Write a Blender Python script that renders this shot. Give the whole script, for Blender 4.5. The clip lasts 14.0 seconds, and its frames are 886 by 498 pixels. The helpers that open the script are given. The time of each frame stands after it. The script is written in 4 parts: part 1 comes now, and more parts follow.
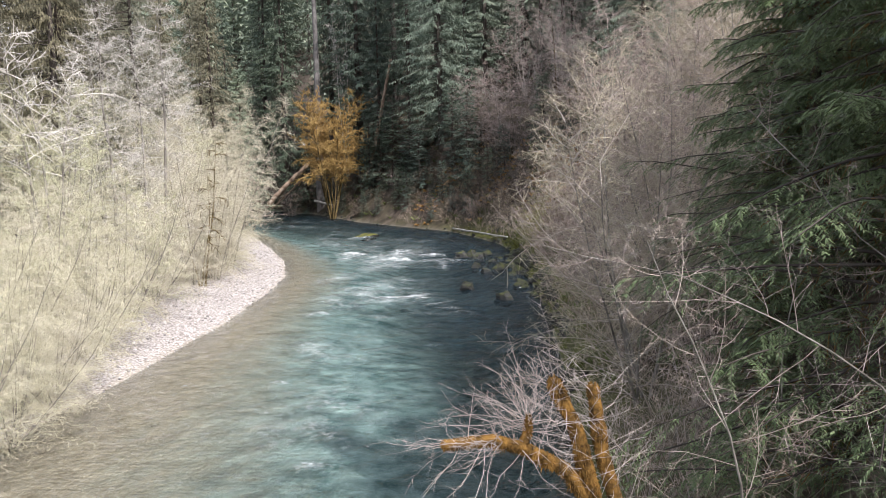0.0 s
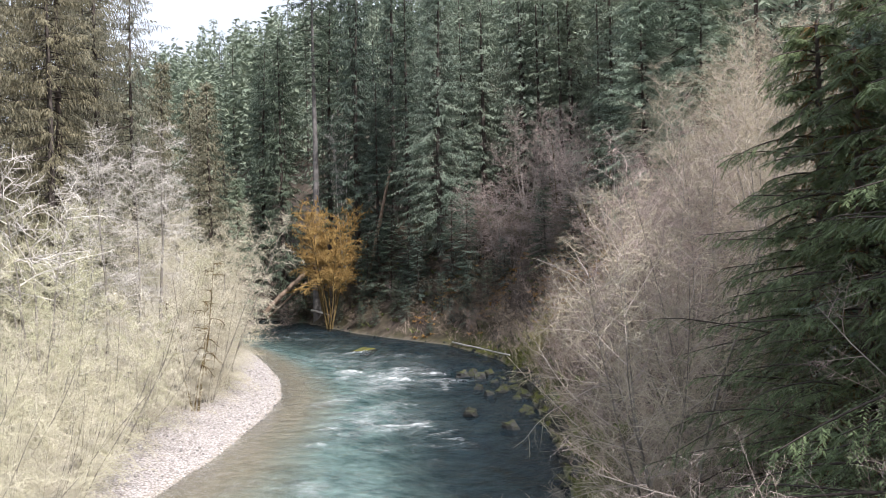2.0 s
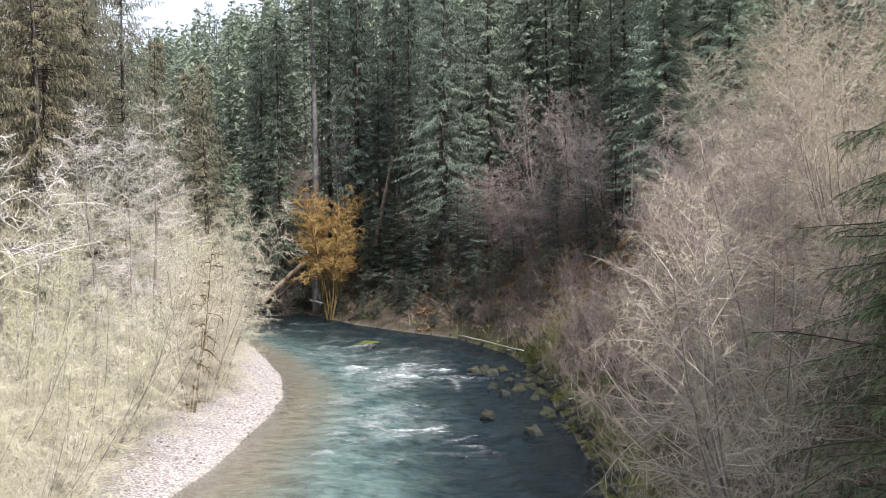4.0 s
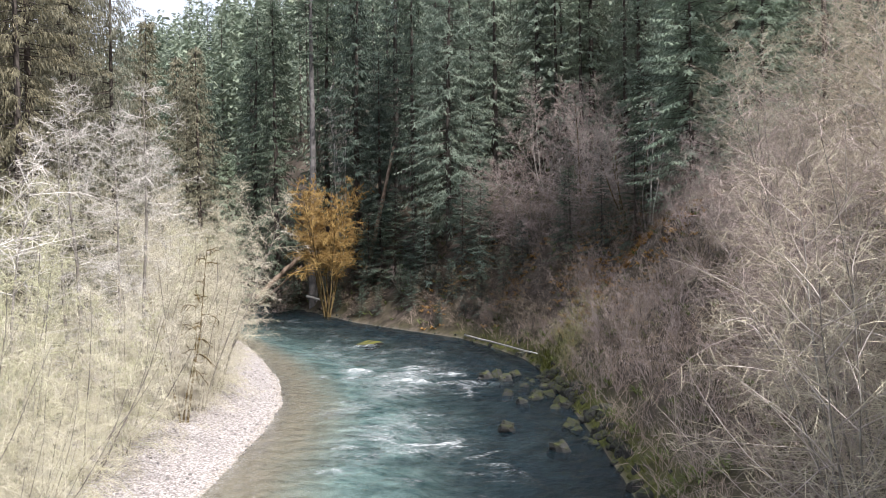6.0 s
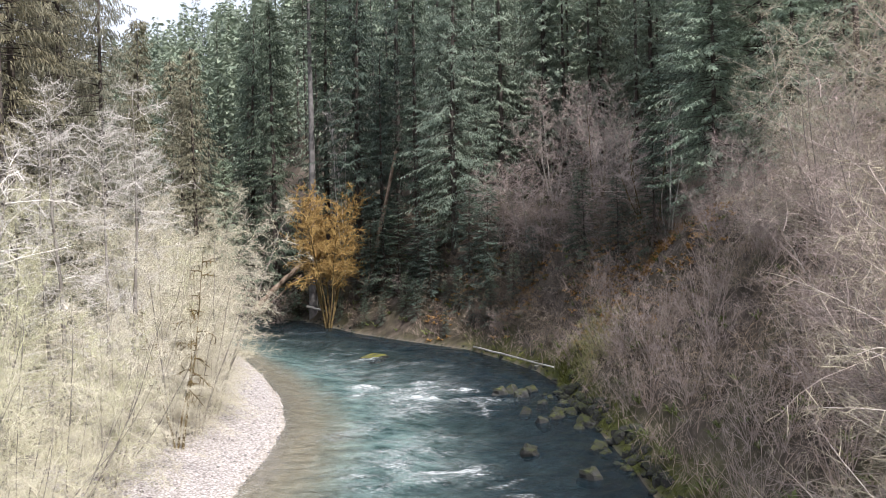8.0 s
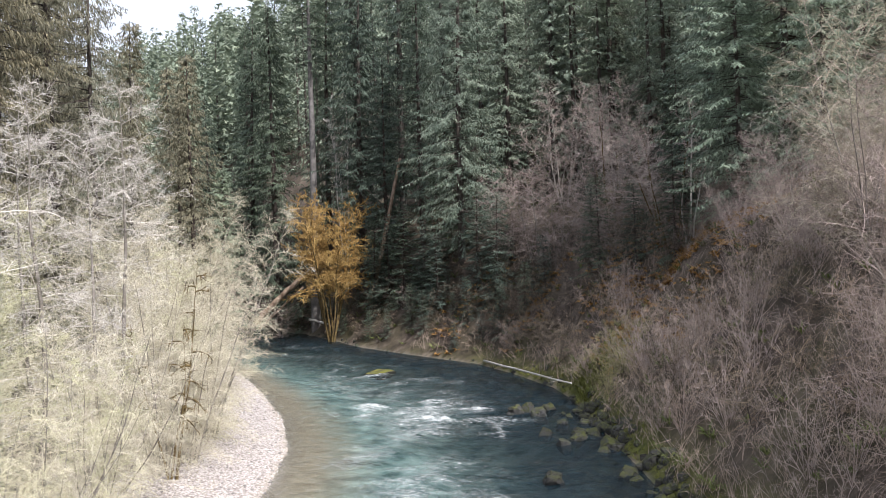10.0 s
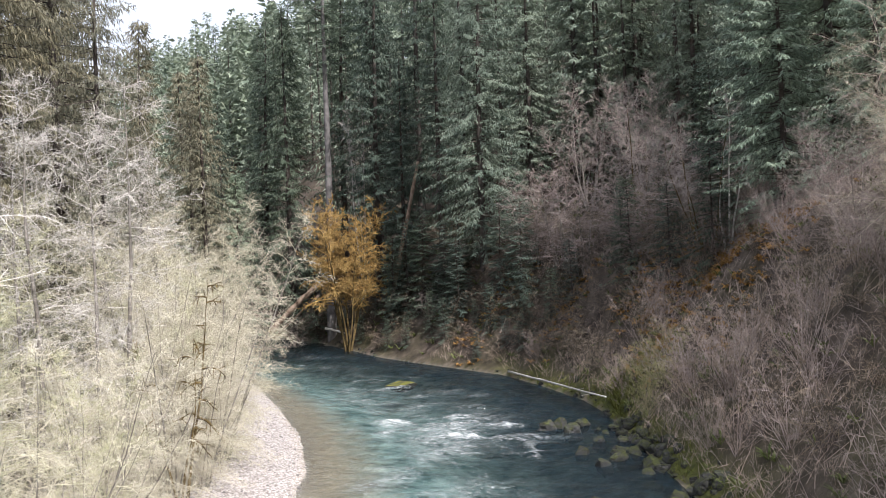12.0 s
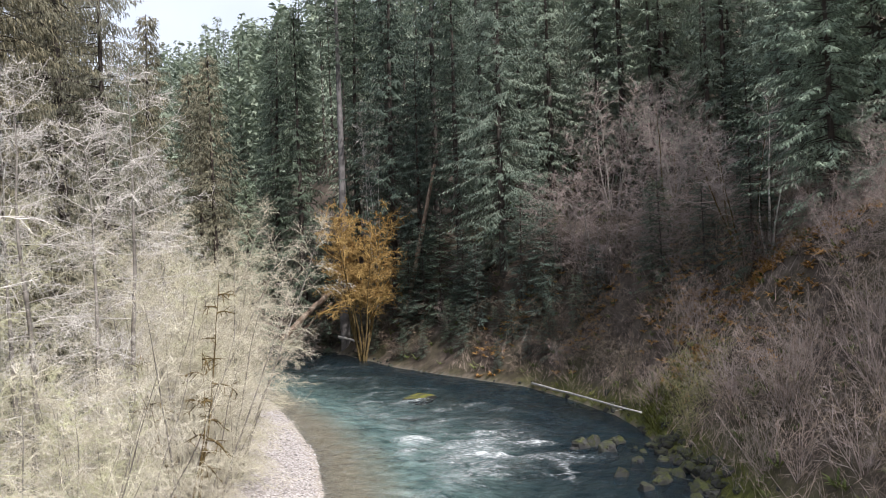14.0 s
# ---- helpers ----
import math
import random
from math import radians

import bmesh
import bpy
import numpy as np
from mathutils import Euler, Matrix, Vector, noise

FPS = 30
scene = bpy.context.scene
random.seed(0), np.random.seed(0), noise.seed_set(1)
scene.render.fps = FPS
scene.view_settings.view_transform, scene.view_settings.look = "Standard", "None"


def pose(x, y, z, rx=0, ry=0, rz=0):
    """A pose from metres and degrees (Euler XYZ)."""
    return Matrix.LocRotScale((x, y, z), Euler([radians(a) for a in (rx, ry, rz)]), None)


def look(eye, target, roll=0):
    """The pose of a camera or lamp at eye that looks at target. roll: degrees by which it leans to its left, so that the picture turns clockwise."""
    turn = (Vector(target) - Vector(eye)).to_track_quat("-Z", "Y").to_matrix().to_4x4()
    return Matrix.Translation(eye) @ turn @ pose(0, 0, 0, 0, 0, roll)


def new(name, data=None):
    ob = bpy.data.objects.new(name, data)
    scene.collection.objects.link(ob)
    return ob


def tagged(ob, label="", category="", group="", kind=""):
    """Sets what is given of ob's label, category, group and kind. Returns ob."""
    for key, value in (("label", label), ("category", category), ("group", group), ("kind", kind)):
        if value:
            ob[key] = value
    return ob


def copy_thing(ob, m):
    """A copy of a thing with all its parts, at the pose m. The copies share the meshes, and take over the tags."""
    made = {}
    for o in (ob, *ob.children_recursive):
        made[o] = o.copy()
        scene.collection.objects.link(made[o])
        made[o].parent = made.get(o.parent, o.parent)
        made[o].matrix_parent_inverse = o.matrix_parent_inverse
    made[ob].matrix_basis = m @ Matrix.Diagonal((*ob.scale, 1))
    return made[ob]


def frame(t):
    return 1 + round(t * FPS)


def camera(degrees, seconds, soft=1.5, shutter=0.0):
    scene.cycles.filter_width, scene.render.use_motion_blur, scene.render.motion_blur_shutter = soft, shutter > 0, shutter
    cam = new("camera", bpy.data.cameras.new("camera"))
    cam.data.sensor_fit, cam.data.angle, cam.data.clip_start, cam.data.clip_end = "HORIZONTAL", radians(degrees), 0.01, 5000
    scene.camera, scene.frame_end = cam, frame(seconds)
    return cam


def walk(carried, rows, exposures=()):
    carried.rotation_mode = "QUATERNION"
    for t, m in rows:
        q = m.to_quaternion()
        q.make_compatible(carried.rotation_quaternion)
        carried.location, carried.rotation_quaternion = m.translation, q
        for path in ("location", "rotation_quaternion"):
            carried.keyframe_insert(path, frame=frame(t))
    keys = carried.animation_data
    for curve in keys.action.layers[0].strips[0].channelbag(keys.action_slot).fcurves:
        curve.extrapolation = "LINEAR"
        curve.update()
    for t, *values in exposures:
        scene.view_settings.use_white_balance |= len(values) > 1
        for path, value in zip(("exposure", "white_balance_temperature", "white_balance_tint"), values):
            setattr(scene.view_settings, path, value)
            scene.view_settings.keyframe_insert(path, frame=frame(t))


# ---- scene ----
cam = camera(53.6, 14.0, soft=0.7)
PATH = [
    (0, (0.045, 1.136, 8.345), (-0.110, 3.116, 8.110), -1.89),
    (0.5, (0.031, 1.087, 8.839), (-0.118, 3.078, 8.730), -1.8),
    (1, (-0.088, 1.340, 9.327), (-0.229, 3.335, 9.306), -1.81),
    (1.5, (-0.300, 1.793, 9.521), (-0.437, 3.788, 9.514), -1.61),
    (2, (-0.485, 2.488, 9.564), (-0.622, 4.483, 9.555), -1.61),
    (2.5, (-0.744, 3.335, 9.616), (-0.878, 5.330, 9.599), -1.51),
    (3, (-1.032, 4.216, 9.662), (-1.163, 6.212, 9.636), -1.41),
    (5.3, (-2.812, 8.257, 9.845), (-2.922, 10.253, 9.791), -1.1),
    (5.5, (-2.937, 8.665, 9.850), (-3.044, 10.661, 9.794), -1.0),
    (6, (-3.234, 9.592, 9.877), (-3.341, 11.588, 9.823), -1.0),
    (6.5, (-3.520, 10.451, 9.890), (-3.623, 12.448, 9.838), -1.2),
    (7, (-3.785, 11.266, 9.916), (-3.886, 13.263, 9.868), -1.3),
    (7.5, (-3.968, 12.063, 9.908), (-4.072, 14.060, 9.864), -1.5),
    (8, (-4.223, 12.797, 9.941), (-4.323, 14.794, 9.901), -1.5),
    (10.5, (-5.087, 16.536, 9.967), (-5.189, 18.533, 9.952), -2.2),
    (11, (-5.307, 17.270, 9.952), (-5.409, 19.267, 9.940), -2.3),
    (11.5, (-5.509, 17.948, 9.923), (-5.618, 19.945, 9.915), -2.4),
    (12, (-5.747, 18.650, 9.964), (-5.878, 20.646, 9.960), -2.41),
    (12.5, (-6.026, 19.390, 10.004), (-6.160, 21.385, 10.004), -2.41),
    (13, (-6.259, 20.083, 9.957), (-6.400, 22.078, 9.961), -2.41),
    (13.5, (-6.521, 20.815, 9.960), (-6.667, 22.810, 9.967), -2.41),
    (14, (-6.749, 21.498, 9.968), (-6.900, 23.492, 9.979), -2.41),
]
walk(cam, [(t, look(eye, target, roll)) for t, eye, target, roll in PATH], exposures=[(0.0, 0.33, 6350, 13), (13.6, 0.35, 6350, 13), (14.0, 0.13, 6350, 13)])

# ---- world, sun ----
SUN_AZ, SUN_EL = 142.0, 47.0      # degrees clockwise from straight ahead, and above the horizon
sun_way = Vector((math.sin(radians(SUN_AZ)) * math.cos(radians(SUN_EL)), math.cos(radians(SUN_AZ)) * math.cos(radians(SUN_EL)), math.sin(radians(SUN_EL))))
world = bpy.data.worlds.new("world")
scene.world = world
world.use_nodes = True
wn, wl = world.node_tree.nodes, world.node_tree.links
wn.clear()
sky = wn.new("ShaderNodeTexSky")
sky.sky_type, sky.sun_disc = 'NISHITA', False
sky.sun_elevation, sky.sun_rotation = radians(SUN_EL), radians(SUN_AZ)
sky.air_density, sky.dust_density, sky.ozone_density = 1.0, 3.0, 1.0
cloud = wn.new("ShaderNodeTexNoise")
cloud.inputs["Scale"].default_value, cloud.inputs["Detail"].default_value = 2.2, 6.0
coord = wn.new("ShaderNodeTexCoord")
ramp = wn.new("ShaderNodeValToRGB")
ramp.color_ramp.elements[0].position, ramp.color_ramp.elements[0].color = 0.30, (0.55, 0.55, 0.55, 1)
ramp.color_ramp.elements[1].position, ramp.color_ramp.elements[1].color = 0.62, (1, 1, 1, 1)
mixw = wn.new("ShaderNodeMix")
mixw.data_type = 'RGBA'
mixw.inputs[7].default_value = (9.0, 9.8, 11.2, 1)     # thin bright cloud over most of the sky
back = wn.new("ShaderNodeBackground")
back.inputs["Strength"].default_value = 0.10
wout = wn.new("ShaderNodeOutputWorld")
wl.new(coord.outputs["Generated"], cloud.inputs["Vector"])
wl.new(cloud.outputs["Fac"], ramp.inputs["Fac"])
wl.new(ramp.outputs["Color"], mixw.inputs[0])
wl.new(sky.outputs["Color"], mixw.inputs[6])
wl.new(mixw.outputs[2], back.inputs["Color"])
wl.new(back.outputs["Background"], wout.inputs["Surface"])
sun = new("sun", bpy.data.lights.new("sun", 'SUN'))
sun.data.energy, sun.data.angle, sun.data.color = 5.5, radians(0.8), (1.0, 0.965, 0.92)
sun.matrix_world = look((0, 0, 60), Vector((0, 0, 60)) - sun_way)


# ---- materials ----
def nodes_of(name):
    m = bpy.data.materials.new(name)
    m.use_nodes = True
    nt = m.node_tree
    b = nt.nodes["Principled BSDF"]
    return m, nt, b


def noise_node(nt, scale, detail=4.0, rough=0.6, where="Object", stretch=None):
    c = nt.nodes.new("ShaderNodeTexCoord")
    n = nt.nodes.new("ShaderNodeTexNoise")
    n.inputs["Scale"].default_value, n.inputs["Detail"].default_value, n.inputs["Roughness"].default_value = scale, detail, rough
    out = c.outputs[where]
    if stretch:
        mp = nt.nodes.new("ShaderNodeMapping")
        mp.inputs["Scale"].default_value = stretch
        nt.links.new(out, mp.inputs["Vector"])
        out = mp.outputs["Vector"]
    nt.links.new(out, n.inputs["Vector"])
    return n


def ramp_node(nt, src, stops):
    r = nt.nodes.new("ShaderNodeValToRGB")
    e = r.color_ramp.elements
    while len(e) < len(stops):
        e.new(0.5)
    for el, (p, c) in zip(e, stops):
        el.position, el.color = p, (*c, 1)
    nt.links.new(src, r.inputs["Fac"])
    return r.outputs["Color"]


def mix_node(nt, fac, a, b, kind='MIX'):
    m = nt.nodes.new("ShaderNodeMix")
    m.data_type, m.blend_type = 'RGBA', kind
    for sock, val in ((m.inputs[0], fac), (m.inputs[6], a), (m.inputs[7], b)):
        if isinstance(val, (int, float)):
            sock.default_value = val
        elif isinstance(val, tuple):
            sock.default_value = (*val, 1)
        else:
            nt.links.new(val, sock)
    return m.outputs[2]


def bump_node(nt, b, src, strength, distance):
    bm = nt.nodes.new("ShaderNodeBump")
    bm.inputs["Strength"].default_value, bm.inputs["Distance"].default_value = strength, distance
    nt.links.new(src, bm.inputs["Height"])
    nt.links.new(bm.outputs["Normal"], b.inputs["Normal"])


def plant_mat(name, dark, light, tint, rough=0.8, scale=1.3, through_light=0.0, spread=0.5):
    """Bark, twigs or needles: clumps of lighter and darker colour, a shade of its own on every plant and every spray."""
    m, nt, b = nodes_of(name)
    n = noise_node(nt, scale, 5, 0.65)
    base = ramp_node(nt, n.outputs["Fac"], [(0.32, dark), (0.68, light)])
    g = nt.nodes.new("ShaderNodeNewGeometry")
    isl = ramp_node(nt, g.outputs["Random Per Island"], [(0.0, (0.72,) * 3), (1.0, (1.2,) * 3)])
    o = nt.nodes.new("ShaderNodeObjectInfo")
    own = ramp_node(nt, o.outputs["Random"], [(0.0, (1, 1, 1)), (1.0, tint)])
    col = mix_node(nt, 1.0, mix_node(nt, 1.0, base, isl, 'MULTIPLY'), own, 'MULTIPLY')
    nt.links.new(col, b.inputs["Base Color"])
    b.inputs["Roughness"].default_value = rough
    b.inputs["Specular IOR Level"].default_value = 0.25
    if through_light:
        t = nt.nodes.new("ShaderNodeBsdfTranslucent")
        nt.links.new(col, t.inputs["Color"])
        s = nt.nodes.new("ShaderNodeMixShader")
        s.inputs[0].default_value = through_light
        nt.links.new(b.outputs[0], s.inputs[1])
        nt.links.new(t.outputs[0], s.inputs[2])
        nt.links.new(s.outputs[0], nt.nodes["Material Output"].inputs["Surface"])
    return m


TWIG_PALE = plant_mat("pale_twigs", (0.42, 0.375, 0.295), (0.71, 0.65, 0.535), (0.97, 1.0, 0.88))
TWIG_WHITE = plant_mat("lichen_twigs", (0.48, 0.44, 0.40), (0.78, 0.74, 0.69), (0.95, 0.95, 0.95))
TWIG_GREY = plant_mat("grey_brown_twigs", (0.31, 0.255, 0.235), (0.58, 0.51, 0.47), (1.0, 0.94, 0.91))
TWIG_BROWN = plant_mat("brown_brush_twigs", (0.23, 0.185, 0.16), (0.49, 0.42, 0.37), (1.05, 0.94, 0.87))
TWIG_DARK = plant_mat("dark_brush_twigs", (0.12, 0.098, 0.078), (0.34, 0.285, 0.23), (1.05, 0.94, 0.82))
TWIG_BUDS = plant_mat("budding_twigs", (0.41, 0.39, 0.275), (0.67, 0.635, 0.455), (0.95, 1.0, 0.85))
BARK_GREY = plant_mat("grey_bark", (0.11, 0.095, 0.082), (0.34, 0.31, 0.275), (0.9, 0.9, 0.9), 0.9, 2.4)
BARK_SNAG = plant_mat("old_fir_bark", (0.08, 0.075, 0.072), (0.20, 0.185, 0.18), (1, 1, 1), 0.9, 1.5)
BARK_BROWN = plant_mat("conifer_bark", (0.035, 0.03, 0.027), (0.11, 0.095, 0.085), (1.1, 1.0, 0.95), 0.95, 2.0)
BARK_MOSSY = plant_mat("mossy_bark", (0.05, 0.036, 0.02), (0.18, 0.13, 0.055), (1.0, 0.95, 0.8), 0.95, 2.5)
MOSS_GOLD = plant_mat("golden_moss", (0.17, 0.095, 0.032), (0.60, 0.42, 0.165), (1.0, 0.95, 0.9), 0.95, 1.1, 0.15)
NEEDLE_DARK = plant_mat("dark_needles", (0.045, 0.068, 0.058), (0.16, 0.205, 0.172), (1.15, 1.1, 0.9), 0.6, 0.5, 0.3)
NEEDLE_GREY = plant_mat("grey_green_needles", (0.11, 0.112, 0.082), (0.32, 0.31, 0.235), (1.1, 1.0, 0.85), 0.7, 0.6, 0.3)
NEEDLE_SOFT = plant_mat("blue_green_needles", (0.12, 0.175, 0.135), (0.38, 0.45, 0.35), (1.1, 1.05, 0.9), 0.6, 0.5, 0.3)
NEEDLE_NEAR = plant_mat("hemlock_needles", (0.04, 0.062, 0.027), (0.235, 0.30, 0.145), (1, 1, 1), 0.5, 0.9, 0.3)
NEEDLE_PALE = plant_mat("silvery_fir_needles", (0.09, 0.13, 0.10), (0.33, 0.385, 0.30), (1, 1, 1), 0.6, 0.35, 0.3)
# hill forest needles: distance haze and sun on the slope mixed into the colour
NEEDLE_HAZED = plant_mat("haze_pale_needles", (0.11, 0.15, 0.125), (0.35, 0.41, 0.335), (1.1, 1.05, 0.92), 0.7, 0.25, 0.3)
DEAD_RUST = plant_mat("rusty_dead_sprays", (0.10, 0.055, 0.02), (0.24, 0.14, 0.05), (1, 1, 1), 0.9, 2.0, 0.15)
FERN = plant_mat("fern_fronds", (0.06, 0.085, 0.025), (0.17, 0.19, 0.06), (1.0, 1.0, 0.9), 0.75, 0.5, 0.2)
BRACKEN = plant_mat("rusty_bracken", (0.22, 0.11, 0.03), (0.46, 0.27, 0.09), (1.0, 0.95, 0.9), 0.9, 0.8, 0.2)
TWIG_TIPS = plant_mat("olive_budding_twigs", (0.34, 0.30, 0.225), (0.62, 0.565, 0.43), (1.0, 0.95, 0.92))
TWIG_DIM = plant_mat("dim_grey_twigs", (0.22, 0.175, 0.16), (0.48, 0.405, 0.375), (1.0, 0.95, 0.92))
TWIG_OLIVE = plant_mat("olive_twigs", (0.17, 0.165, 0.08), (0.40, 0.375, 0.20), (1.0, 0.98, 0.9))
MOSS_ORANGE = plant_mat("orange_moss", (0.055, 0.032, 0.012), (0.35, 0.19, 0.05), (1, 1, 1), 0.95, 6.0, 0.15)
GRASS = plant_mat("river_grass", (0.05, 0.06, 0.014), (0.20, 0.205, 0.055), (1.0, 1.0, 0.9), 0.8, 0.8, 0.2)


def ground_mat():
    """Forest litter with moss; pale cobbles on the bar; brown shallows; darker green bed where the water is deep."""
    m, nt, b = nodes_of("ground")
    litter = ramp_node(nt, noise_node(nt, 0.9, 8, 0.7).outputs["Fac"], [(0.3, (0.032, 0.025, 0.021)), (0.52, (0.08, 0.062, 0.05)), (0.72, (0.17, 0.138, 0.112))])
    moss = ramp_node(nt, noise_node(nt, 2.2, 6, 0.7).outputs["Fac"], [(0.3, (0.02, 0.025, 0.007)), (0.7, (0.12, 0.127, 0.03))])
    v = nt.nodes.new("ShaderNodeTexVoronoi")
    v.inputs["Scale"].default_value = 11.0
    c = nt.nodes.new("ShaderNodeTexCoord")
    nt.links.new(c.outputs["Object"], v.inputs["Vector"])
    stone = ramp_node(nt, v.outputs["Color"], [(0.0, (0.30, 0.27, 0.25)), (0.5, (0.50, 0.46, 0.44)), (1.0, (0.66, 0.62, 0.60))])
    gap = ramp_node(nt, v.outputs["Distance"], [(0.35, (1, 1, 1)), (0.75, (0.52, 0.49, 0.47))])
    stone = mix_node(nt, 1.0, stone, gap, 'MULTIPLY')
    bed = ramp_node(nt, noise_node(nt, 1.6, 7, 0.7).outputs["Fac"], [(0.3, (0.255, 0.205, 0.12)), (0.7, (0.62, 0.52, 0.37))])
    deep = ramp_node(nt, noise_node(nt, 0.7, 9, 0.72).outputs["Fac"], [(0.36, (0.06, 0.125, 0.125)), (0.64, (0.36, 0.485, 0.46))])

    def att(name):
        a = nt.nodes.new("ShaderNodeAttribute")
        a.attribute_name = name
        return a.outputs["Fac"]
    mossy = mix_node(nt, att("moss"), litter, moss)
    col = mix_node(nt, att("gravel"), mossy, stone)
    col = mix_node(nt, att("shallow"), col, mix_node(nt, 0.25, bed, stone, 'MIX'))
    col = mix_node(nt, att("deep"), col, deep)
    nt.links.new(col, b.inputs["Base Color"])
    b.inputs["Roughness"].default_value = 0.95
    b.inputs["Specular IOR Level"].default_value = 0.2
    bump_node(nt, b, v.outputs["Distance"], 0.6, -0.04)
    return m


def water_mat():
    m, nt, b = nodes_of("river_water")
    n1 = noise_node(nt, 1.5, 7, 0.6, stretch=(1.0, 0.9, 1))
    n2 = noise_node(nt, 4.2, 5, 0.6, stretch=(0.8, 1.2, 1))
    addn = nt.nodes.new("ShaderNodeMath")
    addn.operation = 'MULTIPLY_ADD'
    nt.links.new(n2.outputs["Fac"], addn.inputs[0])
    addn.inputs[1].default_value = 0.8
    nt.links.new(n1.outputs["Fac"], addn.inputs[2])
    bm = nt.nodes.new("ShaderNodeBump")
    bm.inputs["Strength"].default_value, bm.inputs["Distance"].default_value = 1.0, 0.9
    nt.links.new(addn.outputs[0], bm.inputs["Height"])

    def att(name):
        a = nt.nodes.new("ShaderNodeAttribute")
        a.attribute_name = name
        return a.outputs["Fac"]
    nt.links.new(att("ripple"), bm.inputs["Distance"])
    clear = nt.nodes.new("ShaderNodeBsdfTransparent")
    clear.inputs["Color"].default_value = (0.95, 0.98, 0.965, 1)
    # near-black body: murk of deep water, plus the dark bank's reflection painted in
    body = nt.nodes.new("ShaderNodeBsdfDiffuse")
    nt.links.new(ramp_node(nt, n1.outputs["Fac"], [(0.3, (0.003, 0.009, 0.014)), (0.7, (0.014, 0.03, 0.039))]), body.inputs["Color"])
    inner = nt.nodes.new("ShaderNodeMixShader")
    nt.links.new(att("murk_reflection"), inner.inputs[0])
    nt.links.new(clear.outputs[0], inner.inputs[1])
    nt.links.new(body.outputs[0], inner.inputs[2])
    gloss = nt.nodes.new("ShaderNodeBsdfGlossy")
    gloss.inputs["Roughness"].default_value = 0.035
    fr = nt.nodes.new("ShaderNodeFresnel")
    fr.inputs["IOR"].default_value = 1.36
    soft = nt.nodes.new("ShaderNodeBump")
    soft.inputs["Strength"].default_value, soft.inputs["Distance"].default_value = 0.9, 0.2
    nt.links.new(addn.outputs[0], soft.inputs["Height"])
    nt.links.new(soft.outputs["Normal"], fr.inputs["Normal"])
    for s in (gloss, body):
        nt.links.new(bm.outputs["Normal"], s.inputs["Normal"])
    wet = nt.nodes.new("ShaderNodeMixShader")
    nt.links.new(fr.outputs[0], wet.inputs[0])
    nt.links.new(inner.outputs[0], wet.inputs[1])
    nt.links.new(gloss.outputs[0], wet.inputs[2])
    # foam: broken white water where the current breaks
    fn = noise_node(nt, 6.5, 10, 0.84, stretch=(0.6, 1.4, 1))
    fa = nt.nodes.new("ShaderNodeMath")
    fa.operation = 'MULTIPLY_ADD'
    nt.links.new(att("foam"), fa.inputs[0])
    fa.inputs[1].default_value = 0.285
    nt.links.new(fn.outputs["Fac"], fa.inputs[2])
    fmask = ramp_node(nt, fa.outputs[0], [(0.61, (0, 0, 0)), (0.68, (0.3,) * 3), (0.80, (1, 1, 1))])
    white = nt.nodes.new("ShaderNodeBsdfDiffuse")
    white.inputs["Color"].default_value = (0.78, 0.82, 0.82, 1)
    nt.links.new(bm.outputs["Normal"], white.inputs["Normal"])
    out = nt.nodes.new("ShaderNodeMixShader")
    nt.links.new(fmask, out.inputs[0])
    nt.links.new(wet.outputs[0], out.inputs[1])
    nt.links.new(white.outputs[0], out.inputs[2])
    nt.links.new(out.outputs[0], nt.nodes["Material Output"].inputs["Surface"])
    return m


def rock_mat(name, moss_dark, moss_light):
    m, nt, b = nodes_of(name)
    col = ramp_node(nt, noise_node(nt, 2.0, 8, 0.7).outputs["Fac"], [(0.3, (0.018, 0.018, 0.018)), (0.7, (0.085, 0.083, 0.08))])
    moss = ramp_node(nt, noise_node(nt, 4.0, 8, 0.8).outputs["Fac"], [(0.38, moss_dark), (0.7, moss_light)])
    a = nt.nodes.new("ShaderNodeAttribute")
    a.attribute_name = "moss"
    o = nt.nodes.new("ShaderNodeObjectInfo")
    own = ramp_node(nt, o.outputs["Random"], [(0.0, (0.35,) * 3), (1.0, (0.9,) * 3)])
    nt.links.new(mix_node(nt, 1.0, mix_node(nt, a.outputs["Fac"], col, moss), own, 'MULTIPLY'), b.inputs["Base Color"])
    b.inputs["Roughness"].default_value = 0.85
    bump_node(nt, b, noise_node(nt, 7.0, 6, 0.7).outputs["Fac"], 0.6, 0.08)
    return m


def cobble_mat():
    m, nt, b = nodes_of("river_cobbles")
    g = nt.nodes.new("ShaderNodeNewGeometry")
    col = ramp_node(nt, g.outputs["Random Per Island"], [(0.0, (0.18, 0.165, 0.155)), (0.4, (0.40, 0.37, 0.355)), (1.0, (0.66, 0.62, 0.60))])
    spots = ramp_node(nt, noise_node(nt, 14, 5, 0.7).outputs["Fac"], [(0.3, (0.75,) * 3), (0.7, (1.05,) * 3)])
    nt.links.new(mix_node(nt, 1.0, col, spots, 'MULTIPLY'), b.inputs["Base Color"])
    b.inputs["Roughness"].default_value = 0.85
    return m


